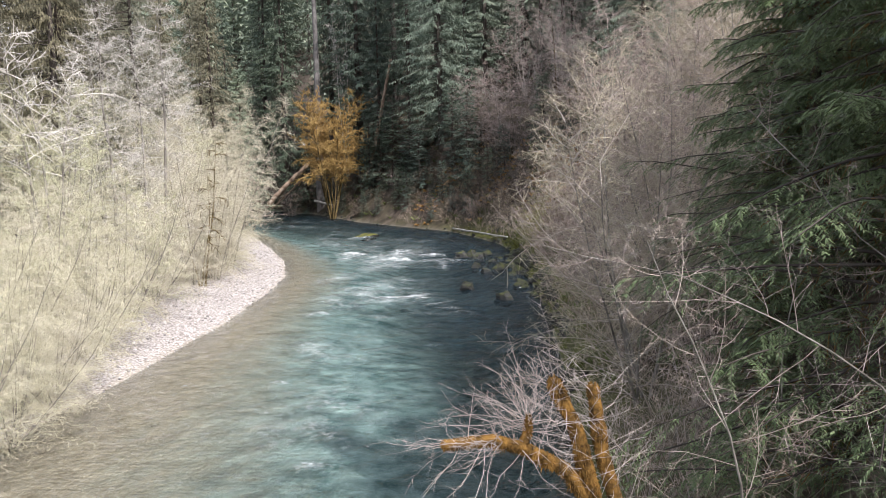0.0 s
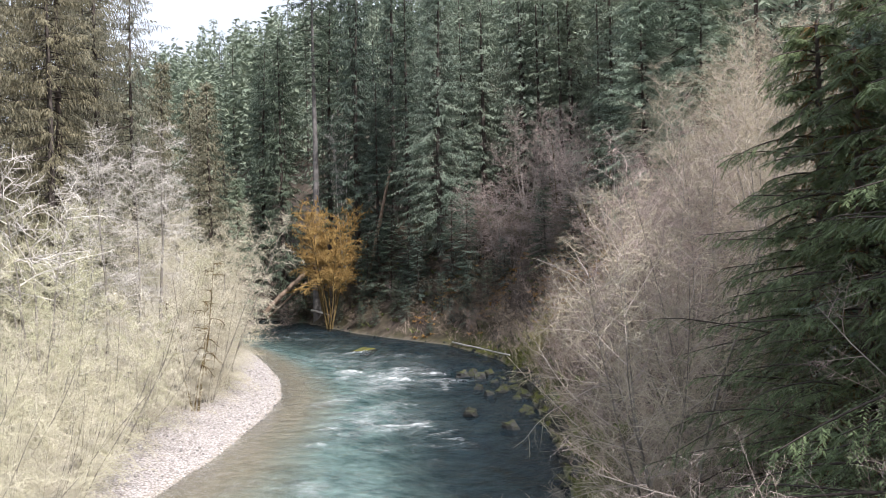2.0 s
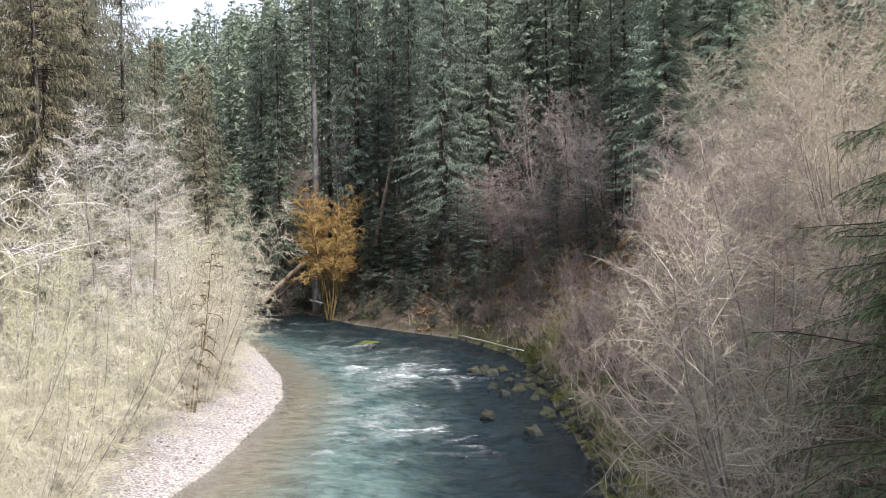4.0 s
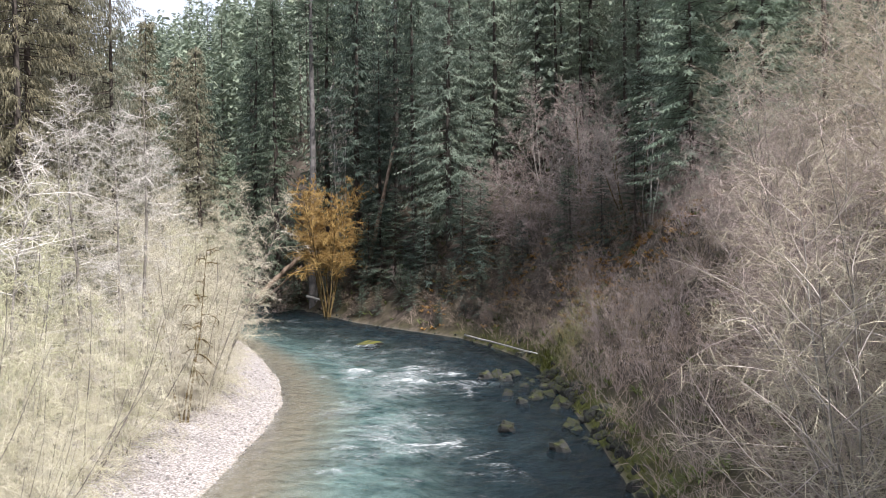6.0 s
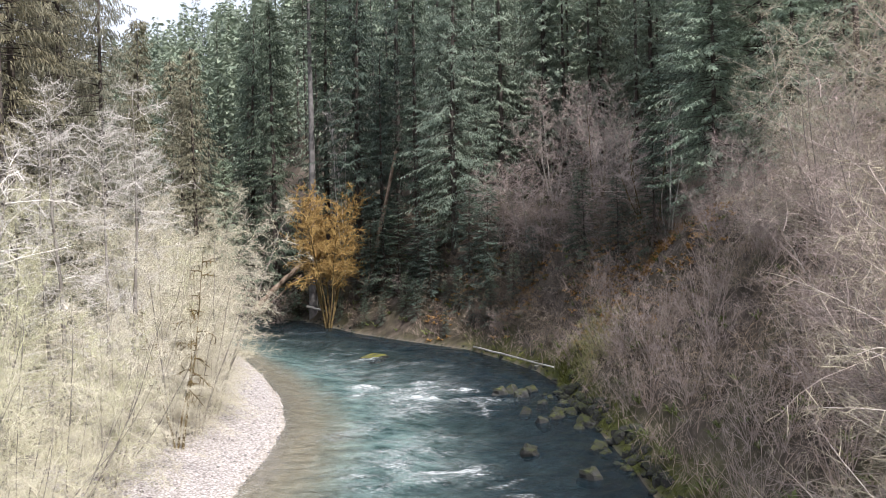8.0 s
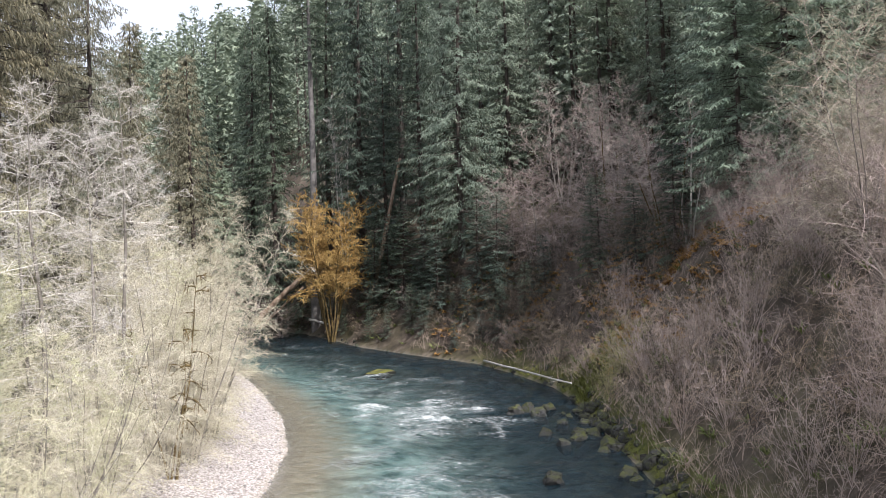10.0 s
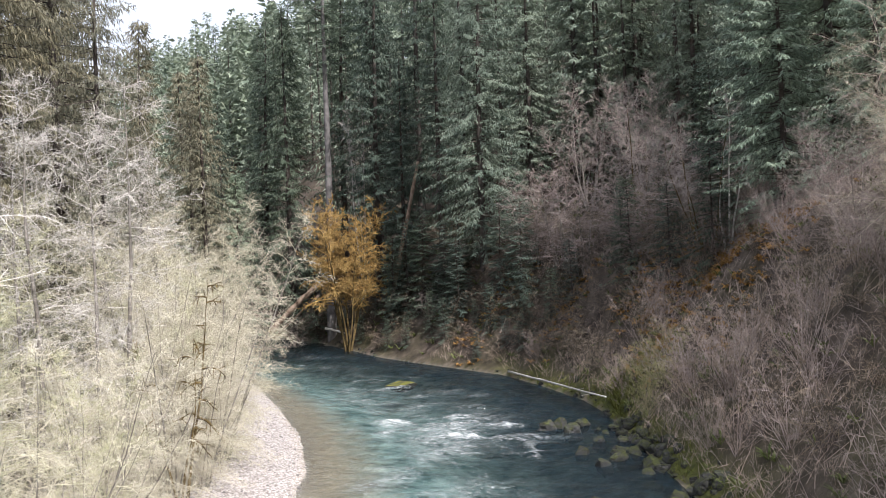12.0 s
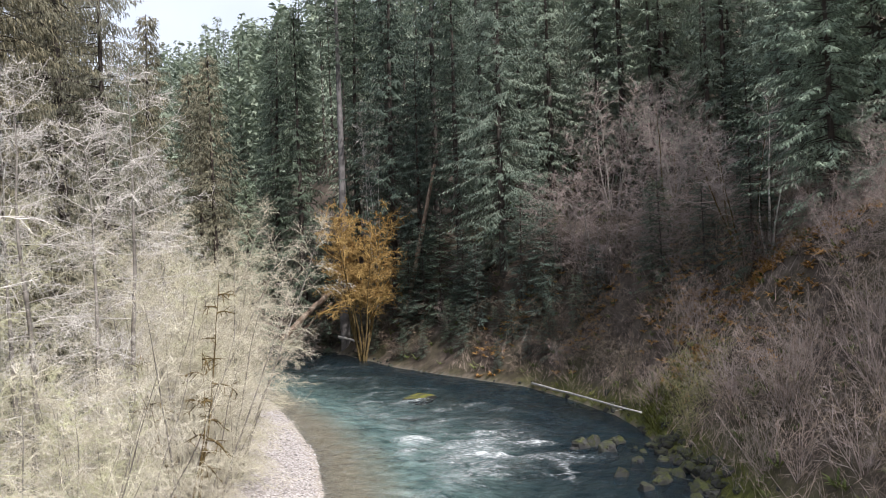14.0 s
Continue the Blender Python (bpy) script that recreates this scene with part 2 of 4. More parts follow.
GROUND, WATER, COBBLE = ground_mat(), water_mat(), cobble_mat()
ROCK = rock_mat("boulder_rock", (0.016, 0.021, 0.006), (0.12, 0.132, 0.022))
# yellow moss of the midstream rock, with sunlight brightened into its colour
ROCK_SUNLIT = rock_mat("sunlit_yellow_moss_rock", (0.05, 0.06, 0.01), (0.38, 0.36, 0.05))
LOG_PALE = plant_mat("bleached_log", (0.30, 0.28, 0.25), (0.60, 0.57, 0.53), (1, 1, 1), 0.9, 3.0)
LOG_BROWN = plant_mat("weathered_log", (0.12, 0.08, 0.055), (0.33, 0.25, 0.19), (1, 1, 1), 0.9, 2.0)


# ---- mesh tools ----
class Geo:
    """Gathers triangles."""

    def __init__(self):
        self.v, self.f = [], []

    def tube(self, pts, radii, sides=5):
        n0 = len(self.v)
        for i, p in enumerate(pts):
            a = pts[min(i + 1, len(pts) - 1)] - pts[max(i - 1, 0)]
            a = a.normalized() if a.length > 1e-6 else Vector((0, 0, 1))
            u = a.cross(Vector((0.31, 0.95, 0.07))).normalized()
            w = a.cross(u)
            for k in range(sides):
                q = 2 * math.pi * k / sides
                self.v.append(p + (u * math.cos(q) + w * math.sin(q)) * radii[i])
        for i in range(len(pts) - 1):
            for k in range(sides):
                a, b = n0 + i * sides + k, n0 + i * sides + (k + 1) % sides
                self.f.append((a, b, b + sides))
                self.f.append((a, b + sides, a + sides))

    def spike(self, p, d, r):
        """A twig: a three-sided spike from p along d."""
        n0 = len(self.v)
        u = d.cross(Vector((0.4, 0.2, 0.9)))
        if u.length < 1e-6:
            u = Vector((1, 0, 0))
        u = u.normalized() * r
        w = d.cross(u).normalized() * r
        self.v += [p + u, p - u * 0.5 + w * 0.87, p - u * 0.5 - w * 0.87, p + d]
        self.f += [(n0, n0 + 1, n0 + 3), (n0 + 1, n0 + 2, n0 + 3), (n0 + 2, n0, n0 + 3)]

    def sliver(self, p, d, r, side):
        """The thinnest twigs: one narrow pointed face each."""
        n0 = len(self.v)
        s = d.cross(side)
        s = s * (r / max(s.length, 1e-6))
        self.v += [p + s, p - s, p + d]
        self.f.append((n0, n0 + 1, n0 + 2))

    def blade(self, p, d, w, side):
        """A spray of needles: a pointed blade, widest near its foot."""
        n0 = len(self.v)
        s = side * w
        self.v += [p + d * 0.12 + s, p + d * 0.18 - s, p + d]
        self.f.append((n0, n0 + 1, n0 + 2))

    def arrays(self):
        return np.array([tuple(p) for p in self.v], dtype=np.float32).reshape(-1, 3), np.array(self.f, dtype=np.int32).reshape(-1, 3)


def mesh_from(name, verts, tris, material, smooth=False, atts=None):
    me = bpy.data.meshes.new(name)
    me.vertices.add(len(verts))
    me.vertices.foreach_set("co", np.asarray(verts, dtype=np.float32).ravel())
    me.loops.add(tris.size)
    me.loops.foreach_set("vertex_index", np.asarray(tris, dtype=np.int32).ravel())
    me.polygons.add(len(tris))
    me.polygons.foreach_set("loop_start", np.arange(0, tris.size, 3, dtype=np.int32))
    me.polygons.foreach_set("use_smooth", np.full(len(tris), smooth))
    for key, val in (atts or {}).items():
        a = me.attributes.new(key, 'FLOAT', 'POINT')
        a.data.foreach_set("value", np.asarray(val, dtype=np.float32))
    me.materials.append(material)
    me.update()
    me.validate()
    return me


def part(name, geo, material, parent=None, smooth=False, label=""):
    v, f = geo.arrays() if isinstance(geo, Geo) else geo
    ob = new(name, mesh_from(name, v, f, material, smooth))
    if parent:
        ob.parent = parent
    if label:
        ob["label"] = label
    return ob


def scatter(proto, places):
    """Many copies of a small shape in one pair of arrays. places: x, y, z, turn, size, tall."""
    v, f = proto
    P = np.asarray(places, dtype=np.float32)
    c, s = np.cos(P[:, 3])[:, None], np.sin(P[:, 3])[:, None]
    X = (v[None, :, 0] * c - v[None, :, 1] * s) * P[:, 4:5] + P[:, 0:1]
    Y = (v[None, :, 0] * s + v[None, :, 1] * c) * P[:, 4:5] + P[:, 1:2]
    Z = v[None, :, 2] * P[:, 5:6] + P[:, 2:3]
    V = np.stack([X, Y, Z], -1).reshape(-1, 3)
    F = (f[None] + (np.arange(len(P)) * len(v))[:, None, None]).reshape(-1, 3)
    return V, F


# ---- the lie of the land ----
RIGHT_Y = [-200, -40, 0, 10, 20, 30, 44, 50, 55, 65, 70, 74, 80, 86, 94, 99, 113, 122, 132, 150, 260]
RIGHT_X = [0, -1, 0, 0.9, 1.6, 1.9, 1.7, 1.4, 1.0, 0.2, -0.2, -1.0, -3.3, -6.2, -13.2, -17.3, -25.5, -33, -42, -62, -190]
LEFT_Y = [-200, -40, 0, 20, 31, 42, 51, 58, 66, 75, 85, 95, 110, 130, 260]
LEFT_X = [-15, -16, -15.6, -15, -14.4, -13.9, -14.1, -14.8, -17, -20.5, -25, -31, -42, -60, -205]


def edge_distance(x, y, ex, ey):
    """Distance from points to a shoreline, metres."""
    best = np.full(x.shape, 1e9)
    for i in range(len(ex) - 1):
        ax, ay, bx, by = ex[i], ey[i], ex[i + 1], ey[i + 1]
        dx, dy = bx - ax, by - ay
        t = np.clip(((x - ax) * dx + (y - ay) * dy) / (dx * dx + dy * dy), 0, 1)
        best = np.minimum(best, np.hypot(x - ax - t * dx, y - ay - t * dy))
    return best


def banks(x, y):
    """Signed distances beyond the right and the left shore (minus: on the water's side)."""
    rx, lx = np.interp(y, RIGHT_Y, RIGHT_X), np.interp(y, LEFT_Y, LEFT_X)
    dr, dl = edge_distance(x, y, RIGHT_X, RIGHT_Y), edge_distance(x, y, LEFT_X, LEFT_Y)
    return np.where(x > rx, dr, -dr), np.where(x < lx, dl, -dl)


def lumps(x, y, size, seed):
    """Smooth uneven ground from a few crossed waves."""
    r = np.random.RandomState(seed)
    z = np.zeros_like(x)
    for k in range(7):
        a, f, p = r.uniform(0, 6.28), r.uniform(0.6, 2.0) / size, r.uniform(0, 6.28)
        z += np.sin((x * np.cos(a) + y * np.sin(a)) * f * 2 * np.pi + p) / 7
    return z


def ground_z(x, y):
    x, y = np.asarray(x, dtype=float), np.asarray(y, dtype=float)
    dr, dl = banks(x, y)
    hr = np.interp(dr, [0, 0.8, 3, 9.5, 25, 60, 120, 400, 3000], [0, 0.55, 2.7, 10.6, 20, 42, 68, 95, 130])
    hr = hr + lumps(x, y, 9, 3) * np.clip(dr * 0.25, 0, 1.6) + lumps(x, y, 2.3, 4) * np.clip(dr * 0.15, 0, 0.35)
    hl = np.interp(dl, [0, 1.5, 6, 9, 25, 45, 110, 400, 3000], [0, 0.22, 0.7, 1.2, 2.2, 6, 34, 80, 120])
    hl = hl + lumps(x, y, 7, 5) * np.clip((dl - 3) * 0.1, 0, 0.5)
    depth_r = np.clip(-dr, 0, 50)
    depth_l = np.clip(-dl, 0, 50)
    bed = -np.minimum(np.interp(depth_r, [0, 1.5, 4], [0, 0.9, 1.5]), np.interp(depth_l * np.interp(y, [20, 30, 46, 74, 106], [0.50, 0.70, 1.35, 1.5, 2.4]), [0, 3, 6, 9, 12.5], [0, 0.2, 0.45, 0.8, 1.5])) + lumps(x, y, 1.7, 6) * 0.08
    return np.where(dr > 0, hr, np.where(dl > 0, hl, np.minimum(bed, -0.02)))


def gz(x, y):
    return float(ground_z(np.array([x]), np.array([y]))[0])


def axis(lo, hi, step, far_lo, far_hi):
    mid = list(np.arange(lo, hi + 1e-6, step))
    up, s, p = [], step, hi
    while p < far_hi:
        s *= 1.28
        p += s
        up.append(p)
    down, s, p = [], step, lo
    while p > far_lo:
        s *= 1.28
        p -= s
        down.append(p)
    return np.array(down[::-1] + mid + up)


def grid(xs, ys):
    X, Y = np.meshgrid(xs, ys)
    nx, ny = len(xs), len(ys)
    i = (np.arange(ny - 1)[:, None] * nx + np.arange(nx - 1)[None]).ravel()
    tris = np.concatenate([np.stack([i, i + 1, i + nx + 1], 1), np.stack([i, i + nx + 1, i + nx], 1)])
    return X.ravel(), Y.ravel(), tris


def build_ground():
    x, y, tris = grid(axis(-40, 16, 0.5, -2500, 2500), axis(8, 125, 0.6, -2500, 2500))
    z = ground_z(x, y)
    dr, dl = banks(x, y)
    wet = (dr < 0) & (dl < 0)
    gravel = np.where(dl >= 0, np.interp(dl, [0, 6, 10], [1, 1, 0.15]), 0) + np.where(wet, np.interp(dl, [-9, -4], [0, 0.5]), 0)
    shallow = np.where(wet, np.interp(-z, [0, 0.05, 0.6], [0.3, 0.75, 1]) * np.interp(dl, [-11, -6], [0.35, 1]), np.where(dl > -0.1, np.interp(dl, [0, 0.6], [0.5, 0]), 0))
    deep = np.where(wet, np.interp(-z, [0.12, 0.45], [0, 1]), 0)
    moss = np.where(dr > 0, np.interp(dr, [0, 0.9, 1.7, 3, 8, 30], [0.9, 0.75, 0.35, 0.1, 0.05, 0.15]) * np.interp(y, [78, 90], [1, 0.25]) + lumps(x, y, 4, 9) * 0.4, np.where(dl > 8, 0.35, 0))
    me = mesh_from("ground", np.stack([x, y, z], 1), tris, GROUND, True, {"gravel": np.clip(gravel, 0, 1), "shallow": shallow, "deep": deep, "moss": np.clip(moss, 0, 1)})
    return tagged(new("ground", me), "steep mossy forest slope, gravel bar and river bed", "ground", kind="structure")


# where the current breaks: x, y, length across, length along, strength
RAPIDS = [(-9.8, 44, 1.5, 0.5, 1.0), (-9.6, 48, 1.4, 0.6, 1.0), (-6.2, 48, 2.0, 0.5, 1.1), (-3.8, 44, 1.8, 0.4, 0.8), (-12, 67.6, 1.6, 2.2, 0.95),
          (-7.9, 63.7, 3.2, 0.8, 1.0), (-6.0, 66.5, 1.4, 0.9, 0.9), (-5.2, 23, 0.7, 0.4, 0.9), (-7, 22.4, 1.0, 0.25, 0.7), (-8.4, 31, 0.5, 0.25, 0.8),
          (-11.6, 31, 0.5, 0.2, 0.7), (-9.5, 60, 1.6, 2.5, 0.7), (-11.5, 72, 2.0, 2.0, 0.6), (-4.5, 64.5, 2.2, 0.5, 0.8), (-13.8, 80.4, 1.4, 0.8, 0.8),
          (-9.5, 78, 2.5, 1.5, 0.55), (-8, 55, 3.0, 3.0, 0.35), (-20, 92, 4, 1.5, 0.35), (-8, 36, 3.5, 4.0, 0.56), (-23, 100, 4, 2, 0.4), (-9, 66, 4.2, 9, 0.68), (-7.8, 50, 4.0, 8, 0.62), (-12.3, 66, 0.8, 3.5, 0.8), (-12, 76.5, 1.5, 1.0, 0.75), (-8.3, 76.2, 2, 0.6, 0.6), (-24.8, 94.2, 2.5, 0.8, 0.7), (-6, 27, 4, 5, 0.5), (-9.2, 65.4, 2.2, 0.6, 0.8), (-8.5, 61, 1.4, 1.2, 0.75), (-3.8, 63.1, 1.6, 0.5, 0.7), (-14.4, 66, 1.6, 1.2, 0.5), (-15, 76, 4, 5, 0.62), (-11, 56, 2.6, 4, 0.58)]


def rough_noise(x, y, cell, seed):
    """Smooth random heights between -1 and 1 on a lattice of that cell size."""
    r = np.random.RandomState(seed)
    table = r.uniform(-1, 1, (256, 256))
    u, v = x / cell + 1000.0, y / cell + 1000.0
    i, j = np.floor(u).astype(int), np.floor(v).astype(int)
    fu, fv = u - i, v - j
    fu, fv = fu * fu * (3 - 2 * fu), fv * fv * (3 - 2 * fv)
    a, b = table[i % 256, j % 256], table[(i + 1) % 256, j % 256]
    c, d = table[i % 256, (j + 1) % 256], table[(i + 1) % 256, (j + 1) % 256]
    return (a * (1 - fu) + b * fu) * (1 - fv) + (c * (1 - fu) + d * fu) * fv


def build_water():
    x, y, tris = grid(axis(-34, 4, 0.17, -220, 8), axis(14, 100, 0.17, -200, 262))
    dr, dl = banks(x, y)
    keep = (dr < 1.2) & (dl < 1.6)
    tris = tris[keep[tris].all(1)]
    used = np.unique(tris)
    remap = np.full(len(x), -1)
    remap[used] = np.arange(len(used))
    tris, x, y, dr, dl = remap[tris], x[used], y[used], dr[used], dl[used]
    depth = np.clip(-ground_z(x, y), 0, 3)
    foam = np.zeros_like(x)
    for cx, cy, a, b, s in RAPIDS:
        foam = np.maximum(foam, s * np.exp(-(((x - cx) / a) ** 2 + ((y - cy) / b) ** 2)))
    # waves lie across the current, crests sharper than troughs
    wx, wy = x + rough_noise(x, y, 3.0, 31) * 0.8, y + rough_noise(x, y, 3.0, 32) * 0.8
    big = 1 - 2 * np.abs(rough_noise(wx * 0.6, wy, 1.9, 33))
    mid = 1 - 2 * np.abs(rough_noise(wx * 0.7, wy, 0.95, 34))
    small = rough_noise(wx * 0.8, wy, 0.5, 35)
    crest = big * 0.55 + mid * 0.35 + small * 0.3
    chop = (0.72 + 1.4 * foam + np.clip(depth - 0.3, 0, 1) * 0.35) * np.clip(depth * 2.5, 0, 1)
    z = 0.02 + chop * (big * 0.075 + mid * 0.05 + small * 0.035) + foam * 0.10
    channel = np.interp(dl, [-5, -2.5], [1, 0]) * np.interp(dr, [-5, -2.5], [1, 0]) * np.interp(y, [24, 40, 80, 95], [0.35, 1, 0.9, 0.3]) * np.clip(0.55 + rough_noise(x, y, 5.0, 37), 0, 1)
    white = np.maximum(foam * np.clip(0.57 + 0.55 * crest, 0, 0.95), np.clip((crest - 0.35) * 1.5, 0, 0.55) * channel)
    murk_reflection = np.interp(depth, [0, 0.35, 0.75, 1.3], [0.0, 0.05, 0.25, 0.85]) * np.interp(dr + rough_noise(x, y, 4.0, 36) * 1.5, [-8, -3], [0.35, 1])
    # band along the right shore: the dark slope's reflection painted into the water
    murk_reflection = np.maximum(murk_reflection, np.interp(dr + rough_noise(x, y, 2.5, 38) * 0.8, [-5.5, -3.0, 0.2], [0, 0.75, 0.93])) * np.interp(y, [18, 42], [0.5, 1])
    me = mesh_from("water", np.stack([x, y, z], 1), tris, WATER, True, {"foam": np.minimum(white, 1.0), "murk_reflection": murk_reflection, "ripple": np.interp(depth, [0, 0.25, 0.9, 1.6], [0.16, 0.40, 0.46, 0.30])})
    ob = new("water", me)
    return tagged(ob, "clear teal river with white water over rocks", "river", kind="structure")


ground = build_ground()
water = build_water()

# ---- plants ----
RND = random.Random(7)


def rand_dir(r):
    while True:
        p = Vector((r.uniform(-1, 1), r.uniform(-1, 1), r.uniform(-1, 1)))
        if 0.05 < p.length < 1:
            return p.normalized()


def turned(d, angle, r):
    """d bent by an angle, degrees, to a random side."""
    side = d.cross(rand_dir(r))
    return (Matrix.Rotation(radians(angle), 3, side.normalized()) @ d).normalized()


def limb(r, p, d, length, wander, lift, n):
    pts = [p.copy()]
    for _ in range(n):
        d = (d + rand_dir(r) * wander + Vector((0, 0, lift))).normalized()
        pts.append(pts[-1] + d * (length / n))
    return pts


def along(pts, s):
    q = s * (len(pts) - 1)
    i = min(int(q), len(pts) - 2)
    return pts[i].lerp(pts[i + 1], q - i), (pts[i + 1] - pts[i]).normalized()


def bent(r, p, d, length, curl, lift, n, shake=0.05):
    """A limb that bends one way all along, with a little unevenness."""
    turn = rand_dir(r) * curl
    pts = [p.copy()]
    for _ in range(n):
        d = (d + turn + rand_dir(r) * shake + Vector((0, 0, lift))).normalized()
        pts.append(pts[-1] + d * (length / n))
    return pts


def bare_tree_mesh(seed, height, stems=3, laterals=22, subs=10, twigs=9, reach=0.38, lean=14, droop=0.0, thick=1.0, twig_r=0.006, first=0.18, skew=None, limb_thick=0.3, up=0.05, sides=4, twig_len=1.0, taper=0.65, spread=72, flat=1.0, wave=0.02, fuzz=0.7):
    """A leafless tree: a trunk for every stem, limb geometry, twig geometry. Limbs bear sprays of twigs in two ranks."""
    r = random.Random(seed)
    trunks, limbs, fine = [], Geo(), Geo()
    for s in range(stems):
        around = 6.283 * (s + r.uniform(-0.3, 0.3)) / stems
        tip = radians(r.uniform(0.35, 1) * lean if stems > 1 else lean * 0.3)
        d = Vector((math.cos(around) * math.sin(tip), math.sin(around) * math.sin(tip), math.cos(tip)))
        if skew:
            d = (d + Vector(skew) * r.uniform(0.5, 1.2)).normalized()
        h = height * (1 if s == 0 else r.uniform(0.70, 1.0))
        base = Vector((r.uniform(-0.3, 0.3), r.uniform(-0.3, 0.3), -0.5)) * min(1, height * 0.15)
        n = 12 if height > 5 else 6
        stem = bent(r, base, d, h, wave, up, n, 0.04 + wave * 2)
        r0 = 0.0085 * h * thick
        trunks.append(Geo())
        trunks[-1].tube(stem, [max(r0 * (1 - 0.93 * i / n), 0.007) for i in range(n + 1)], sides + 2)
        spin = r.uniform(0, 6.283)
        for k in range(laterals):
            t = first + (1 - first) * (k + r.random()) / laterals
            p, a = along(stem, min(t, 0.995))
            ln = height * reach * (1.08 - t) ** taper * r.uniform(0.55, 1.12)
            spin += 2.4 + r.uniform(-0.5, 0.5)
            side = a.cross(Vector((math.cos(spin), math.sin(spin), 0.05))).normalized()
            ld = Matrix.Rotation(radians(spread * (1.15 - 0.4 * t) * r.uniform(0.75, 1.2)), 3, side) @ a
            nb = 6 if height > 5 else 3
            br = bent(r, p, ld, ln, 0.10, droop + r.uniform(-0.06, 0.05), nb, 0.12)
            rr = max(r0 * (1 - t) * limb_thick, twig_r * 1.7)
            limbs.tube(br, [rr * (1 - 0.82 * i / nb) + twig_r * 0.3 for i in range(nb + 1)], sides)
            rank = 1
            for j in range(subs):
                u = 0.12 + 0.88 * (j + r.random()) / subs
                q, b = along(br, min(u, 0.99))
                wide = b.cross(Vector((0, 0, 1)) + rand_dir(r) * flat)
                wide = wide.normalized() if wide.length > 1e-4 else rand_dir(r)
                rank = -rank
                ang = radians(r.uniform(35, 72))
                sl = (ln * 0.30 * (1.12 - u) * r.uniform(0.6, 1.25) + 0.022 * height + 0.12) * twig_len
                sb = bent(r, q, b * math.cos(ang) + wide * (rank * math.sin(ang)), sl, 0.16, droop * 0.8, 3, 0.16)
                fine.tube(sb[:-1], [twig_r * 1.15, twig_r * 0.95, twig_r * 0.75], 3)
                fine.sliver(sb[-2], sb[-1] - sb[-2], twig_r * 0.75, rand_dir(r))
                tr = 1
                for m in range(twigs):
                    w, c = along(sb, min(0.99, 0.08 + 0.92 * (m + r.random()) / twigs))
                    tr = -tr
                    ta = radians(r.uniform(30, 80))
                    out = (wide * 0.3 + rand_dir(r)).cross(c)
                    out = out.normalized() if out.length > 1e-4 else wide
                    dd = c * math.cos(ta) + out * (tr * math.sin(ta))
                    fine.sliver(w, dd * (sl * r.uniform(0.12, 0.30) + 0.06), twig_r * fuzz, rand_dir(r))
    return trunks, limbs, fine


def bare_tree(place, label, group, twig=None, bark=None, name="bare_tree", category="tree", limb_mat=None, **shape):
    twig, bark = twig or TWIG_PALE, bark or BARK_GREY
    root = tagged(new(name), label, category, group)
    root.matrix_basis = pose(*place)
    t, l, f = bare_tree_mesh(**shape)
    for g in t:
        part("trunk", g, bark, root, True)
    tagged(part("branching", l, limb_mat or twig, root, True), kind="stuff")
    tagged(part("crown", f, twig, root), kind="stuff")
    return root


